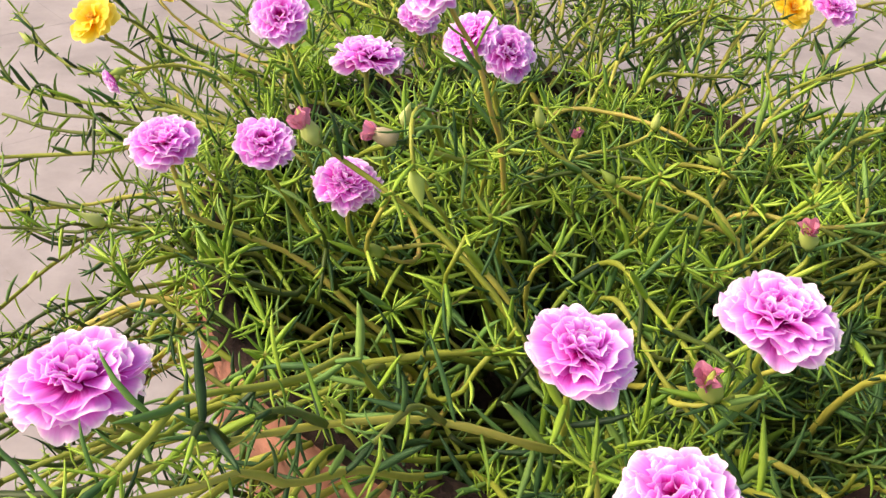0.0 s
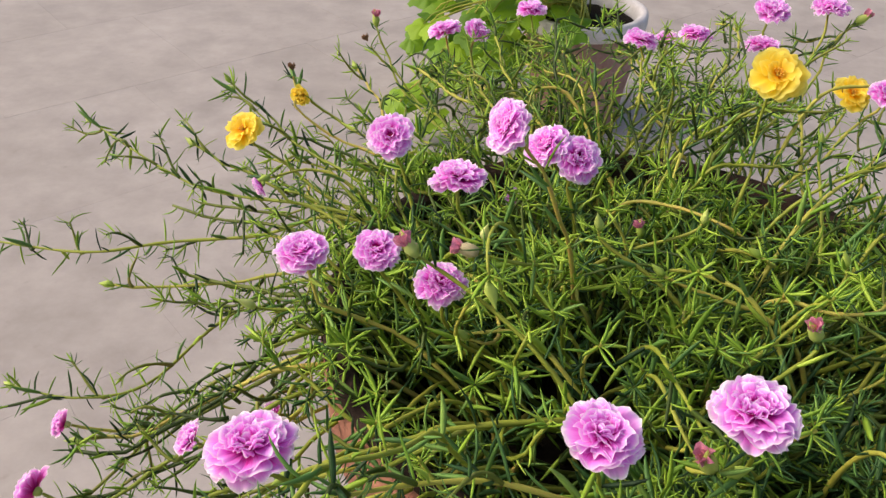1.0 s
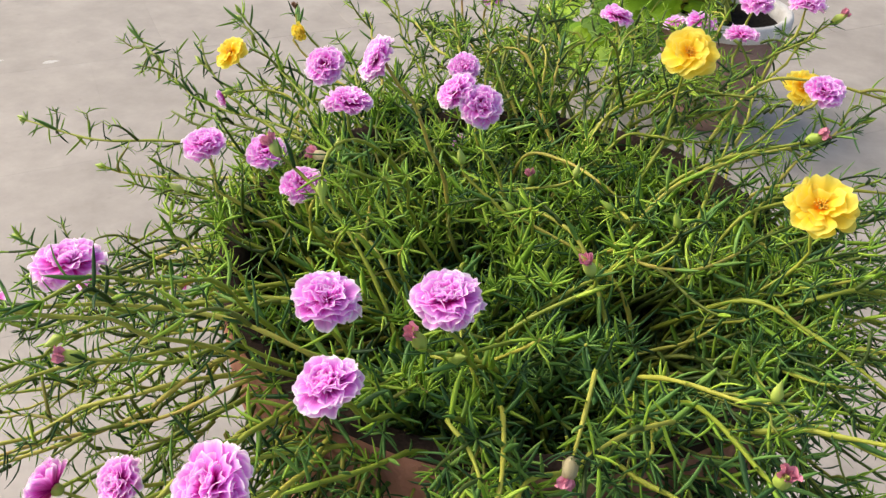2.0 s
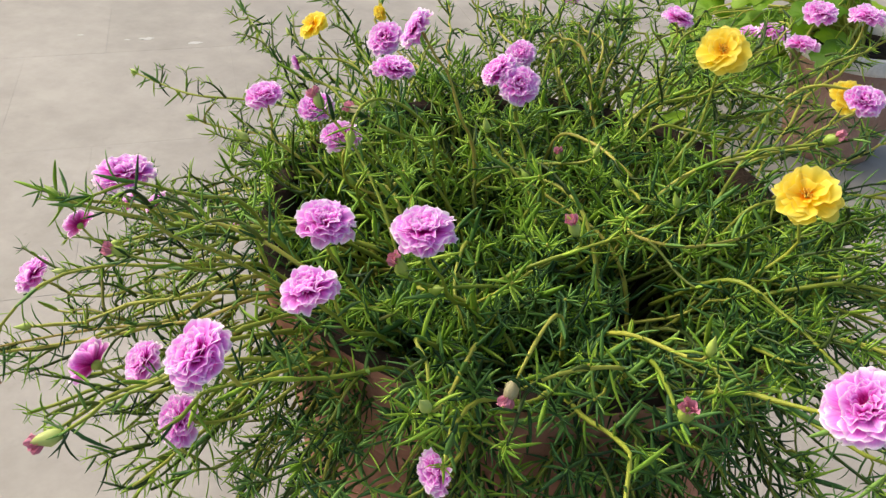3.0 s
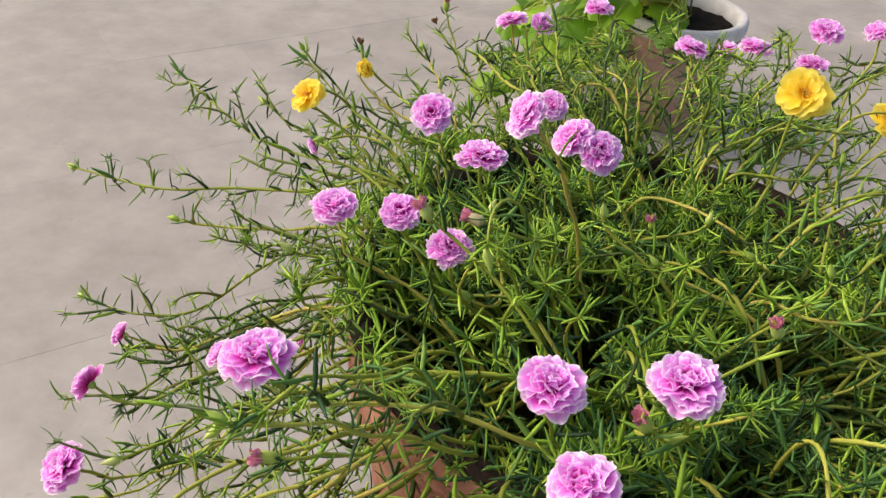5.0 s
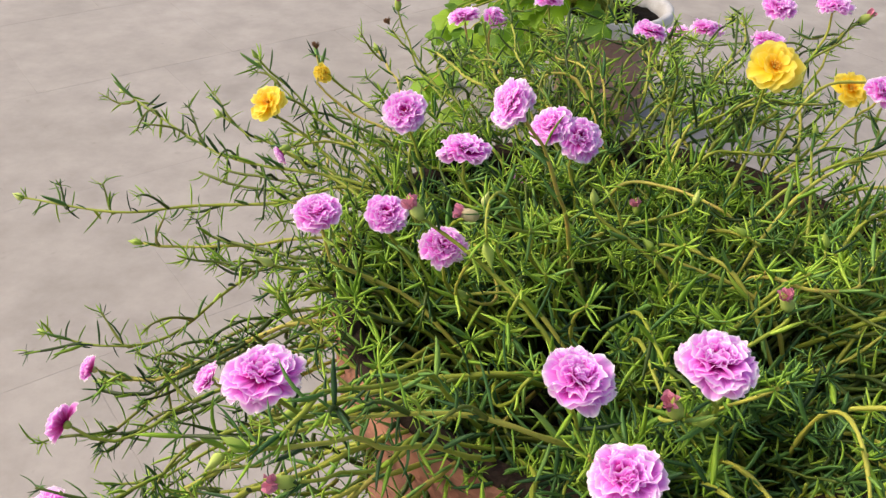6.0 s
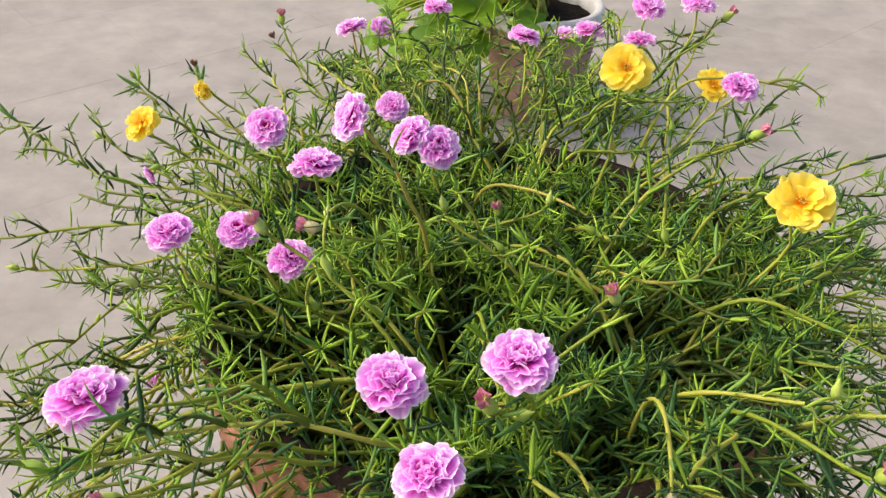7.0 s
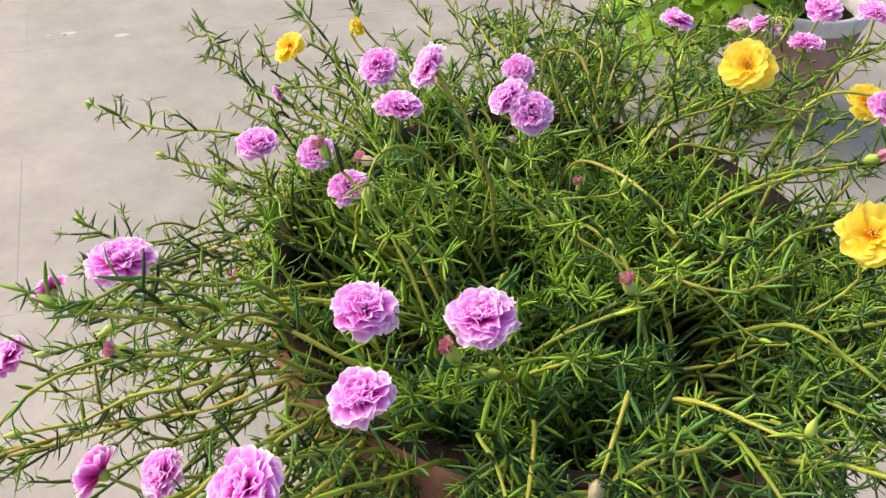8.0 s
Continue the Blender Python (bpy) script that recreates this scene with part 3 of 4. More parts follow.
def crumpled(name, material, seed, count=7):
    """A tight bunch of shrivelled petals."""
    r = random.Random(seed)
    verts, faces = [], []
    for k in range(count):
        me = PINK_PETALS[r.randrange(9)]
        m = Matrix.Translation((0, 0, 0.45)) @ Matrix.Rotation(2.4 * k, 4, "Z") @ Matrix.Rotation(-r.uniform(1.15, 1.5), 4, "Y") @ Matrix.Rotation(r.uniform(-0.6, 0.6), 4, "X") @ Matrix.Scale(r.uniform(0.45, 0.62), 4)
        n = len(verts)
        verts += [m @ v.co for v in me.vertices]
        faces += [tuple(i + n for i in p.vertices) for p in me.polygons]
    return mesh_of(name, verts, faces, material)


BUD_TIP = crumpled("bud_tip", M_WITHER, 3)
DRY_TIP = crumpled("bud_tip", M_DRY, 8, 6)


def bud(at, way, size, look_of, seed, tuft=6):
    """look_of: green, pink (a withered pink tip in a pale calyx) or dry."""
    rng = random.Random(seed)
    w = Vector(way).normalized()
    size *= 0.82 if look_of == "green" else 1.0
    m = Matrix.Translation(Vector(at) - w * size * 0.5) @ frame_of(w, rng.random() * 6.28) @ Matrix.Scale(size, 4)
    if look_of == "green":
        part("bud", BUD, plant, "plump pale green flower bud", m, ROOT)
    elif look_of == "pink":
        b = part("bud", PALE_BUD if rng.random() < 0.25 else BUD, plant, "spent bloom with a shrivelled pink tip", m, ROOT)
        part("bud_tip", BUD_TIP, b, "shrivelled pink petals")
    else:
        part("bud", DRY_TIP, plant, "dried brown flower head", m, ROOT)
    foot = Vector(at) - w * size * 0.5
    pts = creep_to(foot, w, rng)
    shoot(pts, rng, 0.0012, 0.2, 0.0075, 0.017, 0)
    rosette(foot, w, tuft, rng, 0.016, fresh=look_of == "green")


SIDEWAYS = {13, 15, 16, 17, 22, 33, 34, 35, 40}
for k, (at, normal, across, colour) in enumerate(FLOWERS):
    flower(at, normal, across, colour, 100 + k, SIDE_TIERS if k in SIDEWAYS else None, 0.35 if k == len(FLOWERS) - 1 else 0.0)

FRONT_BUDS = [
    ((0.156, 0.256, 1.025), (-0.300, -0.200, 0.800), 0.013, "pink"),
    ((0.095, 0.383, 0.989), (-0.300, 0, 1), 0.011, "pink"),
    ((0.126, 0.366, 1.011), (0.100, 0, 1), 0.011, "green"),
    ((0.066, 0.327, 1.027), (0, 0, 1), 0.012, "green"),
    ((0.003, 0.269, 0.994), (-0.800, 0, 0.500), 0.012, "green"),
    ((0.100, 0.175, 1.026), (-0.400, -0.200, 0.800), 0.014, "pink"),
    ((-0.045, 0.127, 1.004), (-0.500, -0.400, 0.300), 0.013, "pink"),
    ((-0.098, 0.072, 0.932), (0.100, -0.200, -1), 0.012, "dry"),
    ((0.017, 0.031, 0.989), (-0.600, -0.500, -0.300), 0.015, "pink"),
    ((0.245, 0.200, 1.028), (0.100, 0, 1), 0.012, "green"),
    ((0.175, 0.150, 1.003), (0, -0.500, -0.400), 0.013, "pink"),
    ((0.152, 0.115, 1.014), (-0.100, -0.300, 0.900), 0.014, "green"),
]
SIDE_BUDS = [
    ((0.248, 0.151, 1.033), (0.100, -0.300, 0.900), 0.013, "pink"),
    ((0.098, 0.320, 1.005), (-0.600, 0, 0.600), 0.011, "green"),
    ((0.116, 0.185, 1.011), (0.700, -0.200, 0.400), 0.013, "green"),
    ((-0.049, 0.103, 1.051), (-0.800, -0.200, 0.400), 0.011, "green"),
    ((-0.040, 0.110, 1.046), (-0.500, -0.500, -0.200), 0.010, "green"),
    ((-0.022, 0.270, 1.042), (-0.500, -0.100, 0.800), 0.014, "pink"),
    ((0.003, 0.274, 1.040), (-0.900, 0, 0.200), 0.013, "pink"),
    ((0.017, 0.250, 1.034), (0.200, -0.500, -0.800), 0.015, "green"),
    ((0.011, 0.282, 1.045), (0, 0, 1), 0.011, "green"),
    ((-0.114, 0.620, 1.001), (-0.400, 0, 0.800), 0.011, "dry"),
]
OTHER_BUDS = [
    ((-0.107, 0.624, 1.019), (0, 0, 1), 0.013, "pink"),
    ((0.255, 0.422, 1.035), (0.600, -0.100, 0.600), 0.014, "pink"),
    ((0.267, 0.616, 1.044), (0.600, 0, 0.700), 0.014, "pink"),
    ((-0.150, 0.525, 1.012), (0, 0, 1), 0.010, "dry"),
    ((-0.193, 0.506, 1.011), (-0.500, 0, 0.800), 0.010, "green"),
    ((0.209, 0.463, 1.016), (0, 0, 1), 0.011, "green"),
    ((-0.115, 0.300, 0.975), (-0.400, -0.300, 0.600), 0.014, "green"),
    ((-0.060, 0.180, 0.985), (-0.400, -0.500, 0.300), 0.013, "green"),
    ((0.190, 0.330, 1.015), (-0.200, 0.100, 0.900), 0.012, "green"),
    ((0.150, 0.345, 1.005), (-0.600, 0.100, 0.600), 0.011, "green"),
]
BUDS = FRONT_BUDS + SIDE_BUDS + OTHER_BUDS
for k, (at, way, size, kind_of) in enumerate(BUDS):
    bud(at, way, size, kind_of, 300 + k)

# long trailing shoots: tip and the way it points
SIDE_TRAILS = [
    ((0.342, 0.461, 1.002), (1, 0.100, 0.300)),
    ((0.302, 0.451, 1.000), (0.800, 0.100, 0.500)),
    ((0.207, 0.202, 0.982), (0.300, -0.800, 0.200)),
    ((-0.230, 0.360, 0.930), (-1, -0.100, 0.200)),
    ((-0.200, 0.250, 0.910), (-1, -0.300, 0.100)),
    ((-0.150, 0.160, 0.925), (-0.800, -0.600, 0.100)),
    ((-0.100, 0.100, 0.945), (-0.600, -0.800, 0.200)),
    ((-0.140, 0.110, 0.900), (-0.900, -0.500, 0.100)),
    ((-0.210, 0.470, 0.975), (-0.800, 0.400, 0.400)),
    ((-0.120, 0.600, 0.985), (-0.400, 0.800, 0.400)),
]
OTHER_TRAILS = [
    ((0.030, 0.660, 0.985), (-0.100, 0.900, 0.400)),
    ((0.110, 0.700, 0.980), (0, 0.900, 0.400)),
    ((0.300, 0.560, 0.990), (0.700, 0.600, 0.300)),
    ((0.340, 0.380, 0.975), (1, 0.100, 0.200)),
    ((0.360, 0.300, 0.985), (1, -0.200, 0.200)),
    ((0.330, 0.220, 0.985), (0.900, -0.500, 0.200)),
    ((0.170, 0.100, 1.000), (0.200, -0.900, 0.300)),
    ((0.050, 0.060, 0.985), (-0.200, -0.900, 0.200)),
    ((-0.030, 0.050, 0.960), (-0.500, -0.800, 0.100)),
    ((0.240, 0.120, 1.000), (0.500, -0.800, 0.300)),
]
TRAILS = SIDE_TRAILS + OTHER_TRAILS


def end_bud(points, rng):
    """A small pale bud that closes a trailing shoot."""
    way = (points[-1] - points[-2]).normalized()
    part("bud", BUD, plant, "small pale green bud at a shoot's tip", Matrix.Translation(points[-1] - way * 0.002) @ frame_of(way, rng.random() * 6.28) @ Matrix.Scale(rng.uniform(0.0085, 0.0115), 4), ROOT)


for k, (tip, end) in enumerate(TRAILS):
    rng = random.Random(500 + k)
    far_side = tip[0] < -0.09 or tip[1] > 0.5
    points = way_to(Vector(tip), end, rng)
    shoot(points, rng, 0.0013, 0.08, 0.0056 if far_side else 0.0070, 0.0150 if far_side else 0.020, 7, tuft_size=0.009, lean=(-0.1, 0.6), plumb=1.2, bright=1.0)
    if far_side:
        end_bud(points, rng)

# fresh upright shoots among the blooms: tips
FRESH = [(0.020, 0.258, 1.032), (0.045, 0.252, 1.028), (-0.022, 0.300, 1.018), (0.034, 0.290, 1.032), (-0.045, 0.240, 1.000), (0.062, 0.232, 1.020),
         (0.085, 0.150, 1.018), (0.140, 0.190, 1.022), (0.050, 0.215, 1.012), (-0.010, 0.190, 1.000), (0.170, 0.300, 1.020), (0.110, 0.290, 1.020), (0.060, 0.340, 1.028),
         (-0.070, 0.320, 0.998), (-0.095, 0.345, 0.990), (-0.085, 0.255, 0.985)]
STARS = [(0.163, 0.240, 0.990), (0.201, 0.235, 0.985), (0.213, 0.217, 0.980), (0.192, 0.206, 0.985), (0.240, 0.223, 0.975), (0.108, 0.242, 0.990), (0.176, 0.299, 0.995), (0.136, 0.274, 0.995), (0.123, 0.180, 0.985), (0.245, 0.270, 0.980), (0.261, 0.302, 0.985), (0.277, 0.263, 0.970), (0.194, 0.327, 0.995), (0.161, 0.316, 1.000), (0.114, 0.295, 1.000), (0.138, 0.211, 0.990), (0.238, 0.300, 0.985), (0.167, 0.193, 0.975), (0.203, 0.200, 0.965)]
rng = random.Random(91)
for tip in STARS:
    shoot(way_to(Vector(tip), (rng.uniform(-0.4, 0.4), rng.uniform(-0.7, 0.1), 0.9), rng), rng, 0.0011, 0.6, 0.0065, 0.016, 12, fresh=0.4, tuft_size=0.0140, bright=0.7)
for tip in FRESH:
    for _ in range(1 + (tip[0] < 0.06)):
        p = Vector(tip) + Vector((rng.uniform(-0.016, 0.016), rng.uniform(-0.016, 0.016), rng.uniform(-0.012, 0.002)))
        shoot(way_to(p, (rng.uniform(-0.7, 0.7), rng.uniform(-0.7, 0.5), 0.8), rng), rng, 0.0012, 0.55, 0.0065, 0.016, 10, fresh=0.6, tuft_size=0.0140, bright=1.0)

# stems that lie over the rest: their points from the thicket outwards
TOP_STEMS = [
    ((0.100, 0.262, 0.950), (0.054, 0.228, 0.985), (0.008, 0.212, 0.990), (-0.028, 0.198, 0.986), (-0.060, 0.181, 0.982), (-0.085, 0.158, 0.975)),
    ((0.070, 0.262, 0.940), (0.026, 0.221, 0.986), (-0.015, 0.195, 0.985), (-0.040, 0.174, 0.978)),
    ((0.000, 0.235, 0.930), (0.009, 0.216, 0.958), (0.029, 0.216, 0.964), (0.039, 0.206, 0.958), (0.052, 0.195, 0.945)),
    ((0.085, 0.310, 0.950), (0.091, 0.264, 1.001), (0.098, 0.230, 1.010), (0.106, 0.196, 1.014)),
    ((0.090, 0.290, 0.950), (0.094, 0.256, 0.990), (0.106, 0.222, 0.985), (0.124, 0.205, 0.972)),
    ((0.090, 0.240, 0.940), (0.052, 0.254, 0.990), (0.031, 0.270, 0.997), (0.004, 0.269, 0.994)),
    ((0.180, 0.280, 0.940), (0.148, 0.304, 0.996), (0.123, 0.320, 1.004), (0.100, 0.324, 1.003)),
]
RIGHT_STEMS = [
    ((0.190, 0.325, 0.940), (0.232, 0.305, 0.991), (0.265, 0.288, 0.994), (0.298, 0.266, 0.990), (0.335, 0.232, 0.985)),
    ((0.210, 0.330, 0.940), (0.267, 0.327, 0.986), (0.299, 0.341, 0.992), (0.360, 0.350, 0.985)),
    ((0.110, 0.400, 0.940), (0.122, 0.452, 0.996), (0.140, 0.490, 1.006), (0.165, 0.520, 1.004)),
    ((0.150, 0.350, 0.950), (0.180, 0.378, 1.003), (0.220, 0.423, 1.012), (0.255, 0.422, 1.030)),
    ((0.200, 0.240, 0.940), (0.210, 0.200, 0.996), (0.191, 0.177, 1.003), (0.175, 0.152, 1.002)),
    ((0.130, 0.215, 0.940), (0.120, 0.163, 0.998), (0.135, 0.145, 1.004), (0.150, 0.122, 1.008)),
]
LOW_STEMS = [
    ((0.020, 0.380, 0.925), (-0.080, 0.405, 0.965), (-0.146, 0.406, 0.945), (-0.206, 0.400, 0.938), (-0.259, 0.386, 0.934), (-0.340, 0.398, 0.928)),
    ((0.020, 0.400, 0.925), (-0.080, 0.405, 0.968), (-0.176, 0.434, 0.958), (-0.230, 0.466, 0.952), (-0.325, 0.535, 0.953)),
    ((0.000, 0.340, 0.925), (-0.090, 0.352, 0.955), (-0.161, 0.364, 0.905), (-0.194, 0.316, 0.890), (-0.235, 0.302, 0.886), (-0.284, 0.312, 0.880)),
    ((0.040, 0.290, 0.925), (-0.005, 0.190, 0.966), (-0.044, 0.157, 0.938), (-0.081, 0.134, 0.922), (-0.120, 0.095, 0.920), (-0.158, 0.055, 0.925)),
    ((0.050, 0.280, 0.925), (0.012, 0.179, 0.965), (-0.027, 0.155, 0.945), (-0.079, 0.125, 0.935), (-0.114, 0.076, 0.938)),
]
FRONT_STEMS = [
    ((0.090, 0.240, 0.925), (0.060, 0.172, 1.000), (0.022, 0.157, 1.024), (-0.020, 0.135, 1.036), (-0.045, 0.105, 1.048)),
    ((0.085, 0.260, 0.925), (0.071, 0.165, 0.955), (0.082, 0.147, 0.935), (0.093, 0.115, 0.915), (0.098, 0.095, 0.880)),
    ((0.060, 0.240, 0.925), (0.030, 0.130, 0.978), (0.017, 0.093, 0.974), (0.005, 0.075, 0.972), (0.010, 0.040, 0.982)),
]
BACK_STEMS = [
    ((0.100, 0.430, 0.940), (0.121, 0.459, 0.995), (0.157, 0.489, 1.010), (0.184, 0.490, 1.022)),
    ((0.110, 0.430, 0.940), (0.138, 0.443, 0.995), (0.160, 0.450, 1.000), (0.183, 0.446, 1.003), (0.202, 0.461, 1.000)),
    ((0.070, 0.410, 0.940), (0.084, 0.404, 0.990), (0.112, 0.393, 1.000), (0.140, 0.376, 1.000), (0.158, 0.373, 0.990)),
    ((0.200, 0.360, 0.940), (0.221, 0.378, 0.990), (0.238, 0.391, 1.000), (0.255, 0.395, 1.005), (0.280, 0.408, 1.000)),
    ((0.130, 0.330, 0.940), (0.156, 0.321, 0.990), (0.181, 0.303, 1.000), (0.206, 0.310, 1.000), (0.231, 0.356, 0.990)),
    ((0.180, 0.480, 0.940), (0.214, 0.516, 1.015), (0.253, 0.528, 1.026), (0.302, 0.532, 1.020)),
]
LAST_STEMS = [
    ((0.080, 0.480, 0.930), (0.074, 0.519, 0.990), (0.066, 0.571, 1.000), (0.034, 0.655, 1.000)),
    ((0.120, 0.500, 0.930), (0.122, 0.536, 0.990), (0.108, 0.601, 1.000), (0.091, 0.693, 1.000)),
    ((0.000, 0.400, 0.925), (-0.080, 0.428, 0.978), (-0.118, 0.457, 0.980), (-0.150, 0.480, 0.985), (-0.188, 0.500, 1.005)),
    ((-0.010, 0.390, 0.925), (-0.078, 0.407, 0.985), (-0.106, 0.410, 0.996), (-0.130, 0.392, 0.998)),
]
LYING = TOP_STEMS + RIGHT_STEMS + LOW_STEMS + FRONT_STEMS + BACK_STEMS + LAST_STEMS


def smooth(points, steps=6):
    """A curve through all the points."""
    p = [Vector(q) for q in points]
    p = [2 * p[0] - p[1], *p, 2 * p[-1] - p[-2]]
    out = []
    for i in range(1, len(p) - 2):
        a, b, c, d = p[i - 1:i + 3]
        for k in range(steps):
            s = k / steps
            out.append(0.5 * (2 * b + (c - a) * s + (2 * a - 5 * b + 4 * c - d) * s * s + (3 * b - a - 3 * c + d) * s ** 3))
    return [*out, p[-2]]


def branchlets(points, rng, first=0.45, step=0.034, size=0.0140):
    """Short leafy side shoots along the outer part of a trailing stem."""
    n = len(points)
    run = 0.0
    for i in range(int(first * n), n - 1):
        seg = points[i + 1] - points[i]
        run += seg.length
        if run < step:
            continue
        run = rng.uniform(-0.006, 0.006)
        way = (seg.normalized() + Vector((rng.uniform(-1.1, 1.1), rng.uniform(-1.1, 1.1), rng.uniform(-0.5, 0.9)))).normalized()
        reach = rng.uniform(0.016, 0.046)
        tip = points[i] + way * reach
        if in_bloom(tip):
            continue
        bow = Vector((0, 0, rng.uniform(-0.010, 0.012)))
        shoot(bezier(points[i], points[i] + seg.normalized() * 0.3 * reach + bow, tip - way * 0.4 * reach + bow, tip, 7), rng, 0.0010, 0.15, 0.0058, size, rng.choice((6, 8)),
              own=False, fresh=0.8, tuft_size=0.009, lean=(0.0, 0.9), plumb=0.3, bright=0.7)


rng = random.Random(78)
for points in LYING:
    if points[-1][0] < -0.07 or points[-1][1] > 0.51:
        branchlets(smooth(points), rng)
    else:
        branchlets(smooth(points), rng, 0.35, 0.026, 0.0155)
    shoot(smooth(points), rng, rng.uniform(0.0010, 0.0013), 0.12, 0.0056 if points[-1][0] < -0.09 else 0.0075, 0.0175 if points[-1][0] < -0.09 else 0.020, 7, fresh=0.4, tuft_size=0.009, lean=(-0.1, 0.6), plumb=1.2, bright=1.0)
    if points[-1][0] < -0.07 or points[-1][1] > 0.51:
        end_bud(smooth(points), rng)

for k, (tip, end) in enumerate(TRAILS):
    if tip[0] < -0.09 or tip[1] > 0.5:
        branchlets(way_to(Vector(tip), end, random.Random(500 + k)), rng)

# more trailing shoots: start and end angle round the pot, reach, height, how many, and the gap between leaves
rng = random.Random(77)
LEFT_SHOOTS = [
    (125, 245, 0.170, 0.300, 0.885, 0.970, 30, 0.0056, 0.0185, 0.750),
    (143, 200, 0.220, 0.320, 0.905, 0.985, 9, 0.0062, 0.0165, 0.800),
    (196, 222, 0.270, 0.340, 0.885, 0.925, 10, 0.0054, 0.0170, 0.300),
    (212, 255, 0.250, 0.360, 0.850, 0.930, 18, 0.0056, 0.0185, 0.750),
    (232, 258, 0.230, 0.330, 0.800, 0.930, 18, 0.0058, 0.0190, 0.700),
    (160, 235, 0.140, 0.220, 0.950, 0.990, 6, 0.0056, 0.0170, 0.350),
]
FRONT_SHOOTS = [
    (254, 292, 0.205, 0.310, 0.890, 0.985, 95, 0.0062, 0.0175, 0.300),
    (285, 335, 0.185, 0.310, 0.860, 0.985, 120, 0.0064, 0.0185, 0.080),
    (256, 332, 0.215, 0.285, 0.800, 0.950, 135, 0.0062, 0.0190, 0.200),
    (262, 330, 0.200, 0.250, 0.950, 0.995, 60, 0.0062, 0.0180, 0.300),
    (192, 242, 0.170, 0.220, 0.965, 0.990, 6, 0.0058, 0.0170, 0.250),
]
BACK_SHOOTS = [
    (-30, 62, 0.170, 0.270, 0.930, 1.005, 70, 0.0058, 0.0165, 0.200),
    (-42, 48, 0.220, 0.345, 0.900, 1.000, 42, 0.0058, 0.0165, 0.300),
    (50, 128, 0.150, 0.330, 0.955, 1.008, 60, 0.0058, 0.0132, 0.650),
    (62, 115, 0.220, 0.340, 0.985, 1.025, 16, 0.0058, 0.012, 0.450),
]
SPREAD = LEFT_SHOOTS + FRONT_SHOOTS + BACK_SHOOTS
for start, stop, near, out, low, high, count, gap, size, fresh in SPREAD:
    for k in range(count):
        a = radians(rng.uniform(start, stop))
        d = rng.uniform(near, out)
        fall = (d - near) / (out - near)
        tip = Vector((CROWN.x + d * math.cos(a), CROWN.y + d * math.sin(a), high + (low - high) * min(1, max(0, 0.6 * fall + rng.uniform(-0.3, 0.5)))))
        flat = 45 < start < 70
        turn = a + rng.uniform(-1.0, 1.0) * (2.2 if flat else 1.0)
        end = Vector((math.cos(turn), math.sin(turn), rng.uniform(-0.5, 0.2) if flat else rng.uniform(-0.3, 0.7)))
        front = start > 250 or start < 0
        if front:
            end.z = rng.uniform(0.2, 1.0)
        points = way_to(tip, end, rng)
        if not front and k % 3 < 2:
            branchlets(points, rng, 0.40, 0.026, 0.0135)
        if any(in_bloom(p) for p in points):
            continue
        if any(in_gap(p) for p in points[2:]) and rng.random() < 0.97:
            continue
        shoot(points, rng, rng.uniform(0.0007, 0.0011) if front else rng.uniform(0.0010, 0.0016), 0.12 if front else 0.45, gap, size, rng.choice((8, 10, 12) if front else (0, 7, 9)), own=k % 5 < (1 if front else 2), fresh=fresh, tuft_size=0.80 * size, bright=(0.12 if front else 0.3) + fresh,
              lean=(0.25, 1.0) if front else (-0.05, 0.7), plumb=0.12 if front else 0.40 if flat else 1.3)

# the thicket over the soil
made = 0
while made < 560:
    d, a = 0.200 * math.sqrt(rng.random()), rng.uniform(0, 6.283)
    tip = Vector((CROWN.x + d * math.cos(a), CROWN.y - 0.015 + d * math.sin(a), 0))
    swell = noise.noise((tip.x * 17, tip.y * 17, 3.0))
    clump = noise.noise((tip.x * 38, tip.y * 38, 7.0))
    if clump < -0.16 or any((tip.xy - Vector(g[:2])).length < g[2] for g in PITS) or any((tip.xy - Vector(g[:2])).length < g[2] for g in GAPS) or (tip.y > 0.48 and rng.random() < 0.55) or tip.x < -0.080:
        continue
    made += 1
    tip.z = 0.990 + 0.022 * swell + 0.012 * clump - 0.014 * (d / 0.2) ** 2 - 0.030 * rng.random() ** 2
    end = Vector((rng.uniform(-0.9, 0.9), rng.uniform(-0.9, 0.9), rng.uniform(0.1, 1.0)))
    shoot(way_to(tip, end, rng, 10), rng, rng.uniform(0.0009, 0.0016), 0.45, 0.0070, 0.0220 if tip.y < 0.28 else 0.0210, rng.choice((10, 12, 14)), own=False, fresh=0.10 if tip.x > 0.13 and tip.y < 0.28 else 0.55 if tip.y > 0.26 else 0.25, free=False, lean=(-0.15, 0.60), tuft_size=0.0115,
          bright=0.15 if tip.x > 0.13 and tip.y < 0.30 else 0.75)

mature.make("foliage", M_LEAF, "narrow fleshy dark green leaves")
young.make("young_foliage", M_YOUNG, "bright yellow-green young leaf tufts")
tagged(part("stem_thicket", mesh_of("stem_thicket", thicket_verts, thicket_faces, M_SHADED_STEMS), plant, "tangled green stems with the thicket's shade in their colour", origin=ROOT), kind="stuff")

# ---------------------------------------------------------------- the pot and plant behind
FAR = Vector((0.155, 2.64, 0.0025))


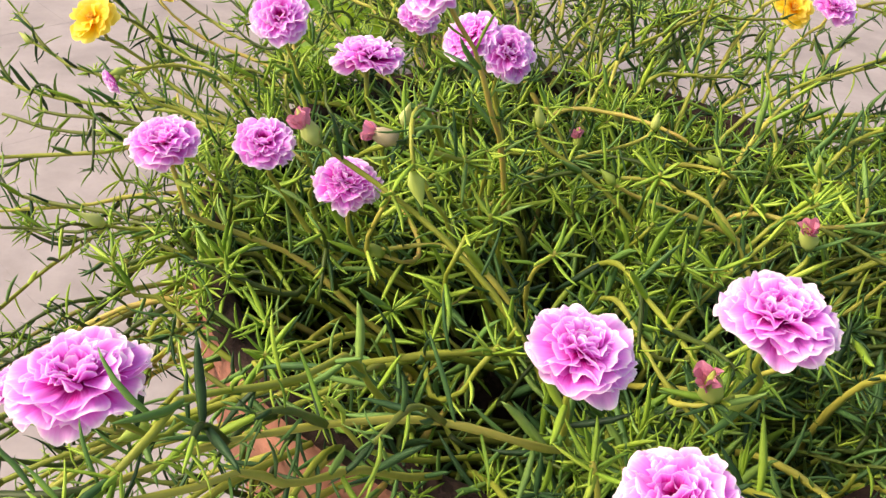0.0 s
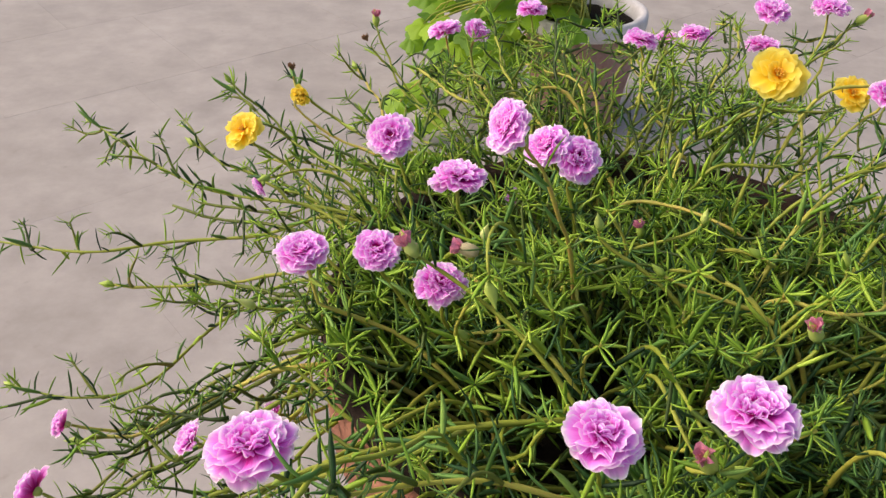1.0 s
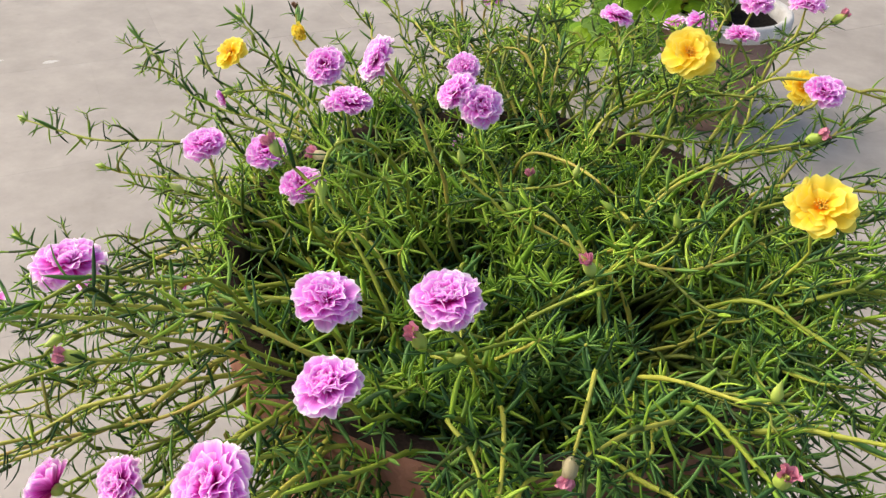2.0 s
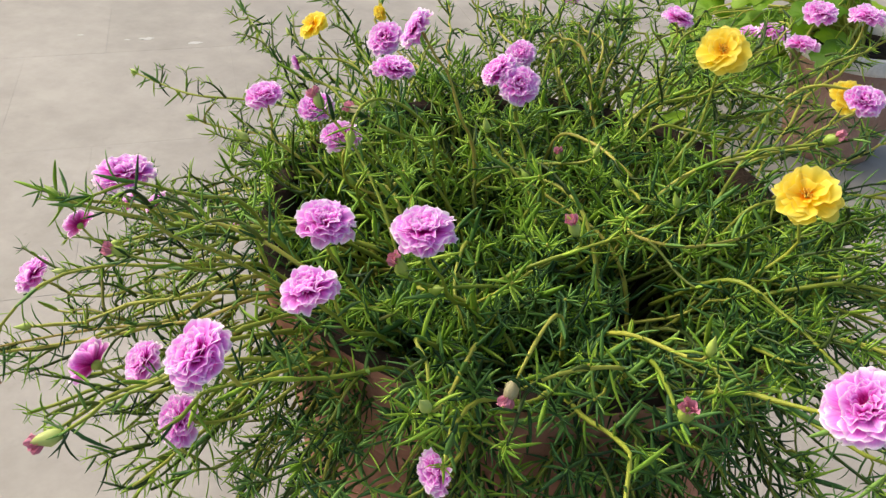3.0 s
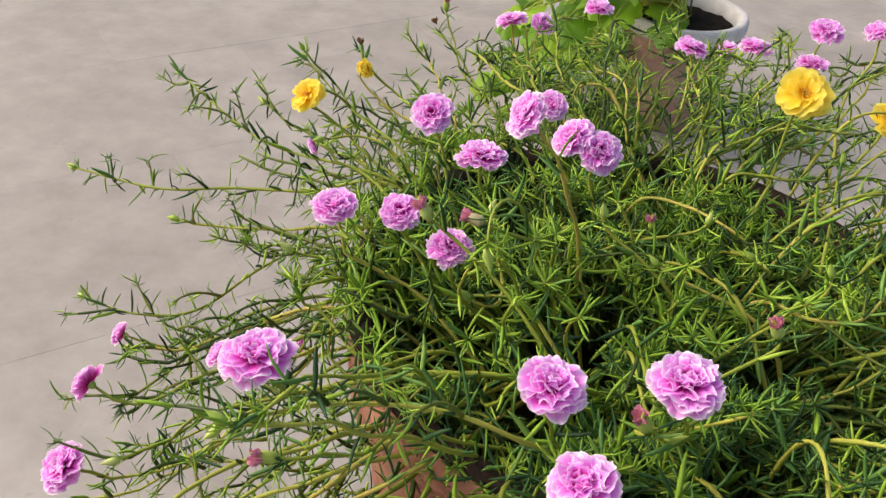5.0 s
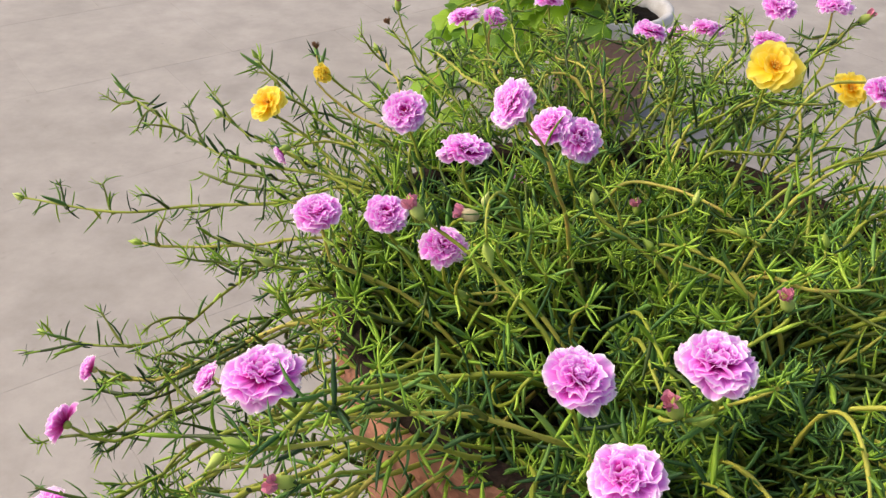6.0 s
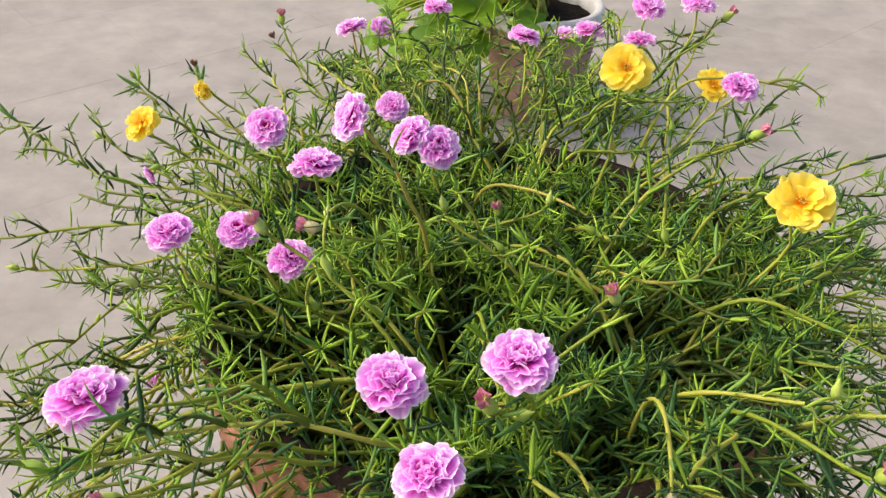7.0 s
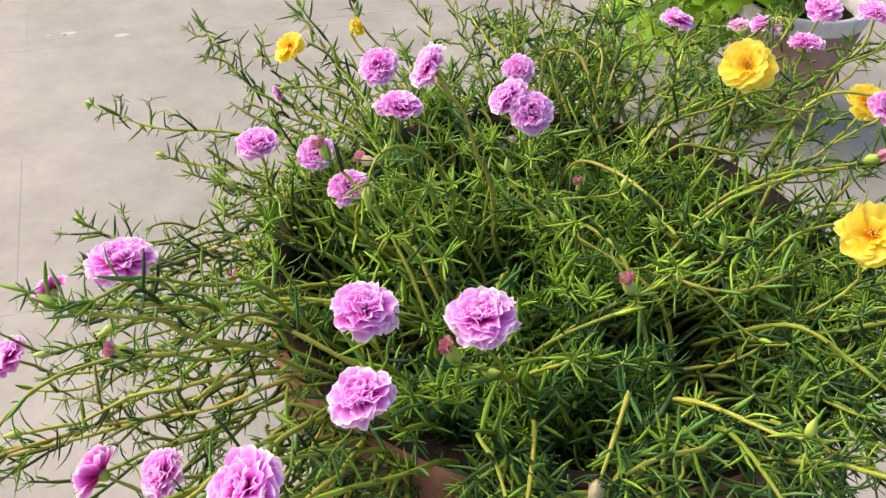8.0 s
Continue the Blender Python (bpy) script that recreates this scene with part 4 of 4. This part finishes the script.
def far_pot():
    ob = thing("planter", FAR, "stained terracotta planter with a broad whitewashed rim", "flower pot")
    body = [(0.0, 0.0), (0.13, 0.0), (0.14, 0.01), (0.193, 0.322), (0.170, 0.322), (0.12, 0.03), (0.0, 0.03)]
    part("pot_wall", mesh_of("pot_wall", *lathe(body, 64, 0.01), M_OLDCLAY), ob)
    lip = [(0.168, 0.322), (0.192, 0.320), (0.198, 0.326), (0.200, 0.334), (0.200, 0.355), (0.197, 0.367), (0.190, 0.371), (0.178, 0.369), (0.168, 0.362), (0.166, 0.322)]
    part("rim", mesh_of("rim", *lathe(lip, 64, 0.01), M_LIME), ob, "whitewashed rim with dirty patches")


def broad_leaf_mesh(seed):
    """A rounded, scalloped leaf of radius 1 that hangs from its stalk at the origin."""
    r = random.Random(seed)
    n, rings = 30, 4
    verts, faces = [(0, 0, 0)], []
    for i in range(1, rings + 1):
        for k in range(n):
            a = 2 * math.pi * k / n
            edge = 1 + 0.13 * math.sin(5 * a + 0.6) + 0.05 * math.sin(13 * a + seed)
            edge *= 1 - 0.55 * math.exp(-((a - math.pi) / 0.35) ** 2)
            s = i / rings * edge
            verts.append((s * math.cos(a) + 0.35 * i / rings, s * math.sin(a), -0.22 * s * s + 0.05 * math.sin(5 * a) * s + 0.04 * r.uniform(-1, 1) * s))
    faces += [(0, 1 + k, 1 + (k + 1) % n) for k in range(n)]
    for i in range(rings - 1):
        for k in range(n):
            m = (k + 1) % n
            faces.append((1 + i * n + k, 1 + (i + 1) * n + k, 1 + (i + 1) * n + m, 1 + i * n + m))
    return mesh_of("leaf", verts, faces, M_FAR_LEAF)


def far_plant():
    origin = FAR + Vector((0, 0, 0.33))
    ob = thing("potted_plant", origin, "leafy plant with broad scalloped yellow-green leaves spilling from a planter", "potted plant")
    meshes = [broad_leaf_mesh(s) for s in range(5)]
    r = random.Random(21)
    for k in range(80):
        base = Vector((r.uniform(-0.09, 0.02), r.uniform(-0.09, 0.09), 0.0))
        tip = Vector((r.uniform(-0.58, -0.02), r.uniform(-0.34, 0.22), 0))
        over = max(0.0, -tip.x - 0.12)
        tip.z = r.uniform(0.0, 0.28) - 1.1 * over * r.random()
        pts = bezier(base, base + Vector((0, 0, 0.14)), tip + Vector((0.02, 0, 0.08)), tip, 9)
        part("stalk", mesh_of("stalk", *tube(pts, [0.0035 - 0.0002 * i for i in range(9)], 5), M_STEM), ob)
        out = Vector((tip.x - base.x, tip.y - base.y - 0.06, 0.25 + r.uniform(-0.2, 0.5)))
        n = Vector((out.x * 0.5 + r.uniform(-0.3, 0.3), out.y * 0.5 - 0.35 + r.uniform(-0.3, 0.3), 0.9))
        part("leaf", r.choice(meshes), ob, m=Matrix.Translation(tip) @ frame_of(n, r.random() * 6.28) @ Matrix.Scale(r.uniform(0.040, 0.065), 4))


far_pot()
soil("soil", (FAR.x, FAR.y, 0.335), 0.167, "dark soil in the whitewashed planter")
far_plant()
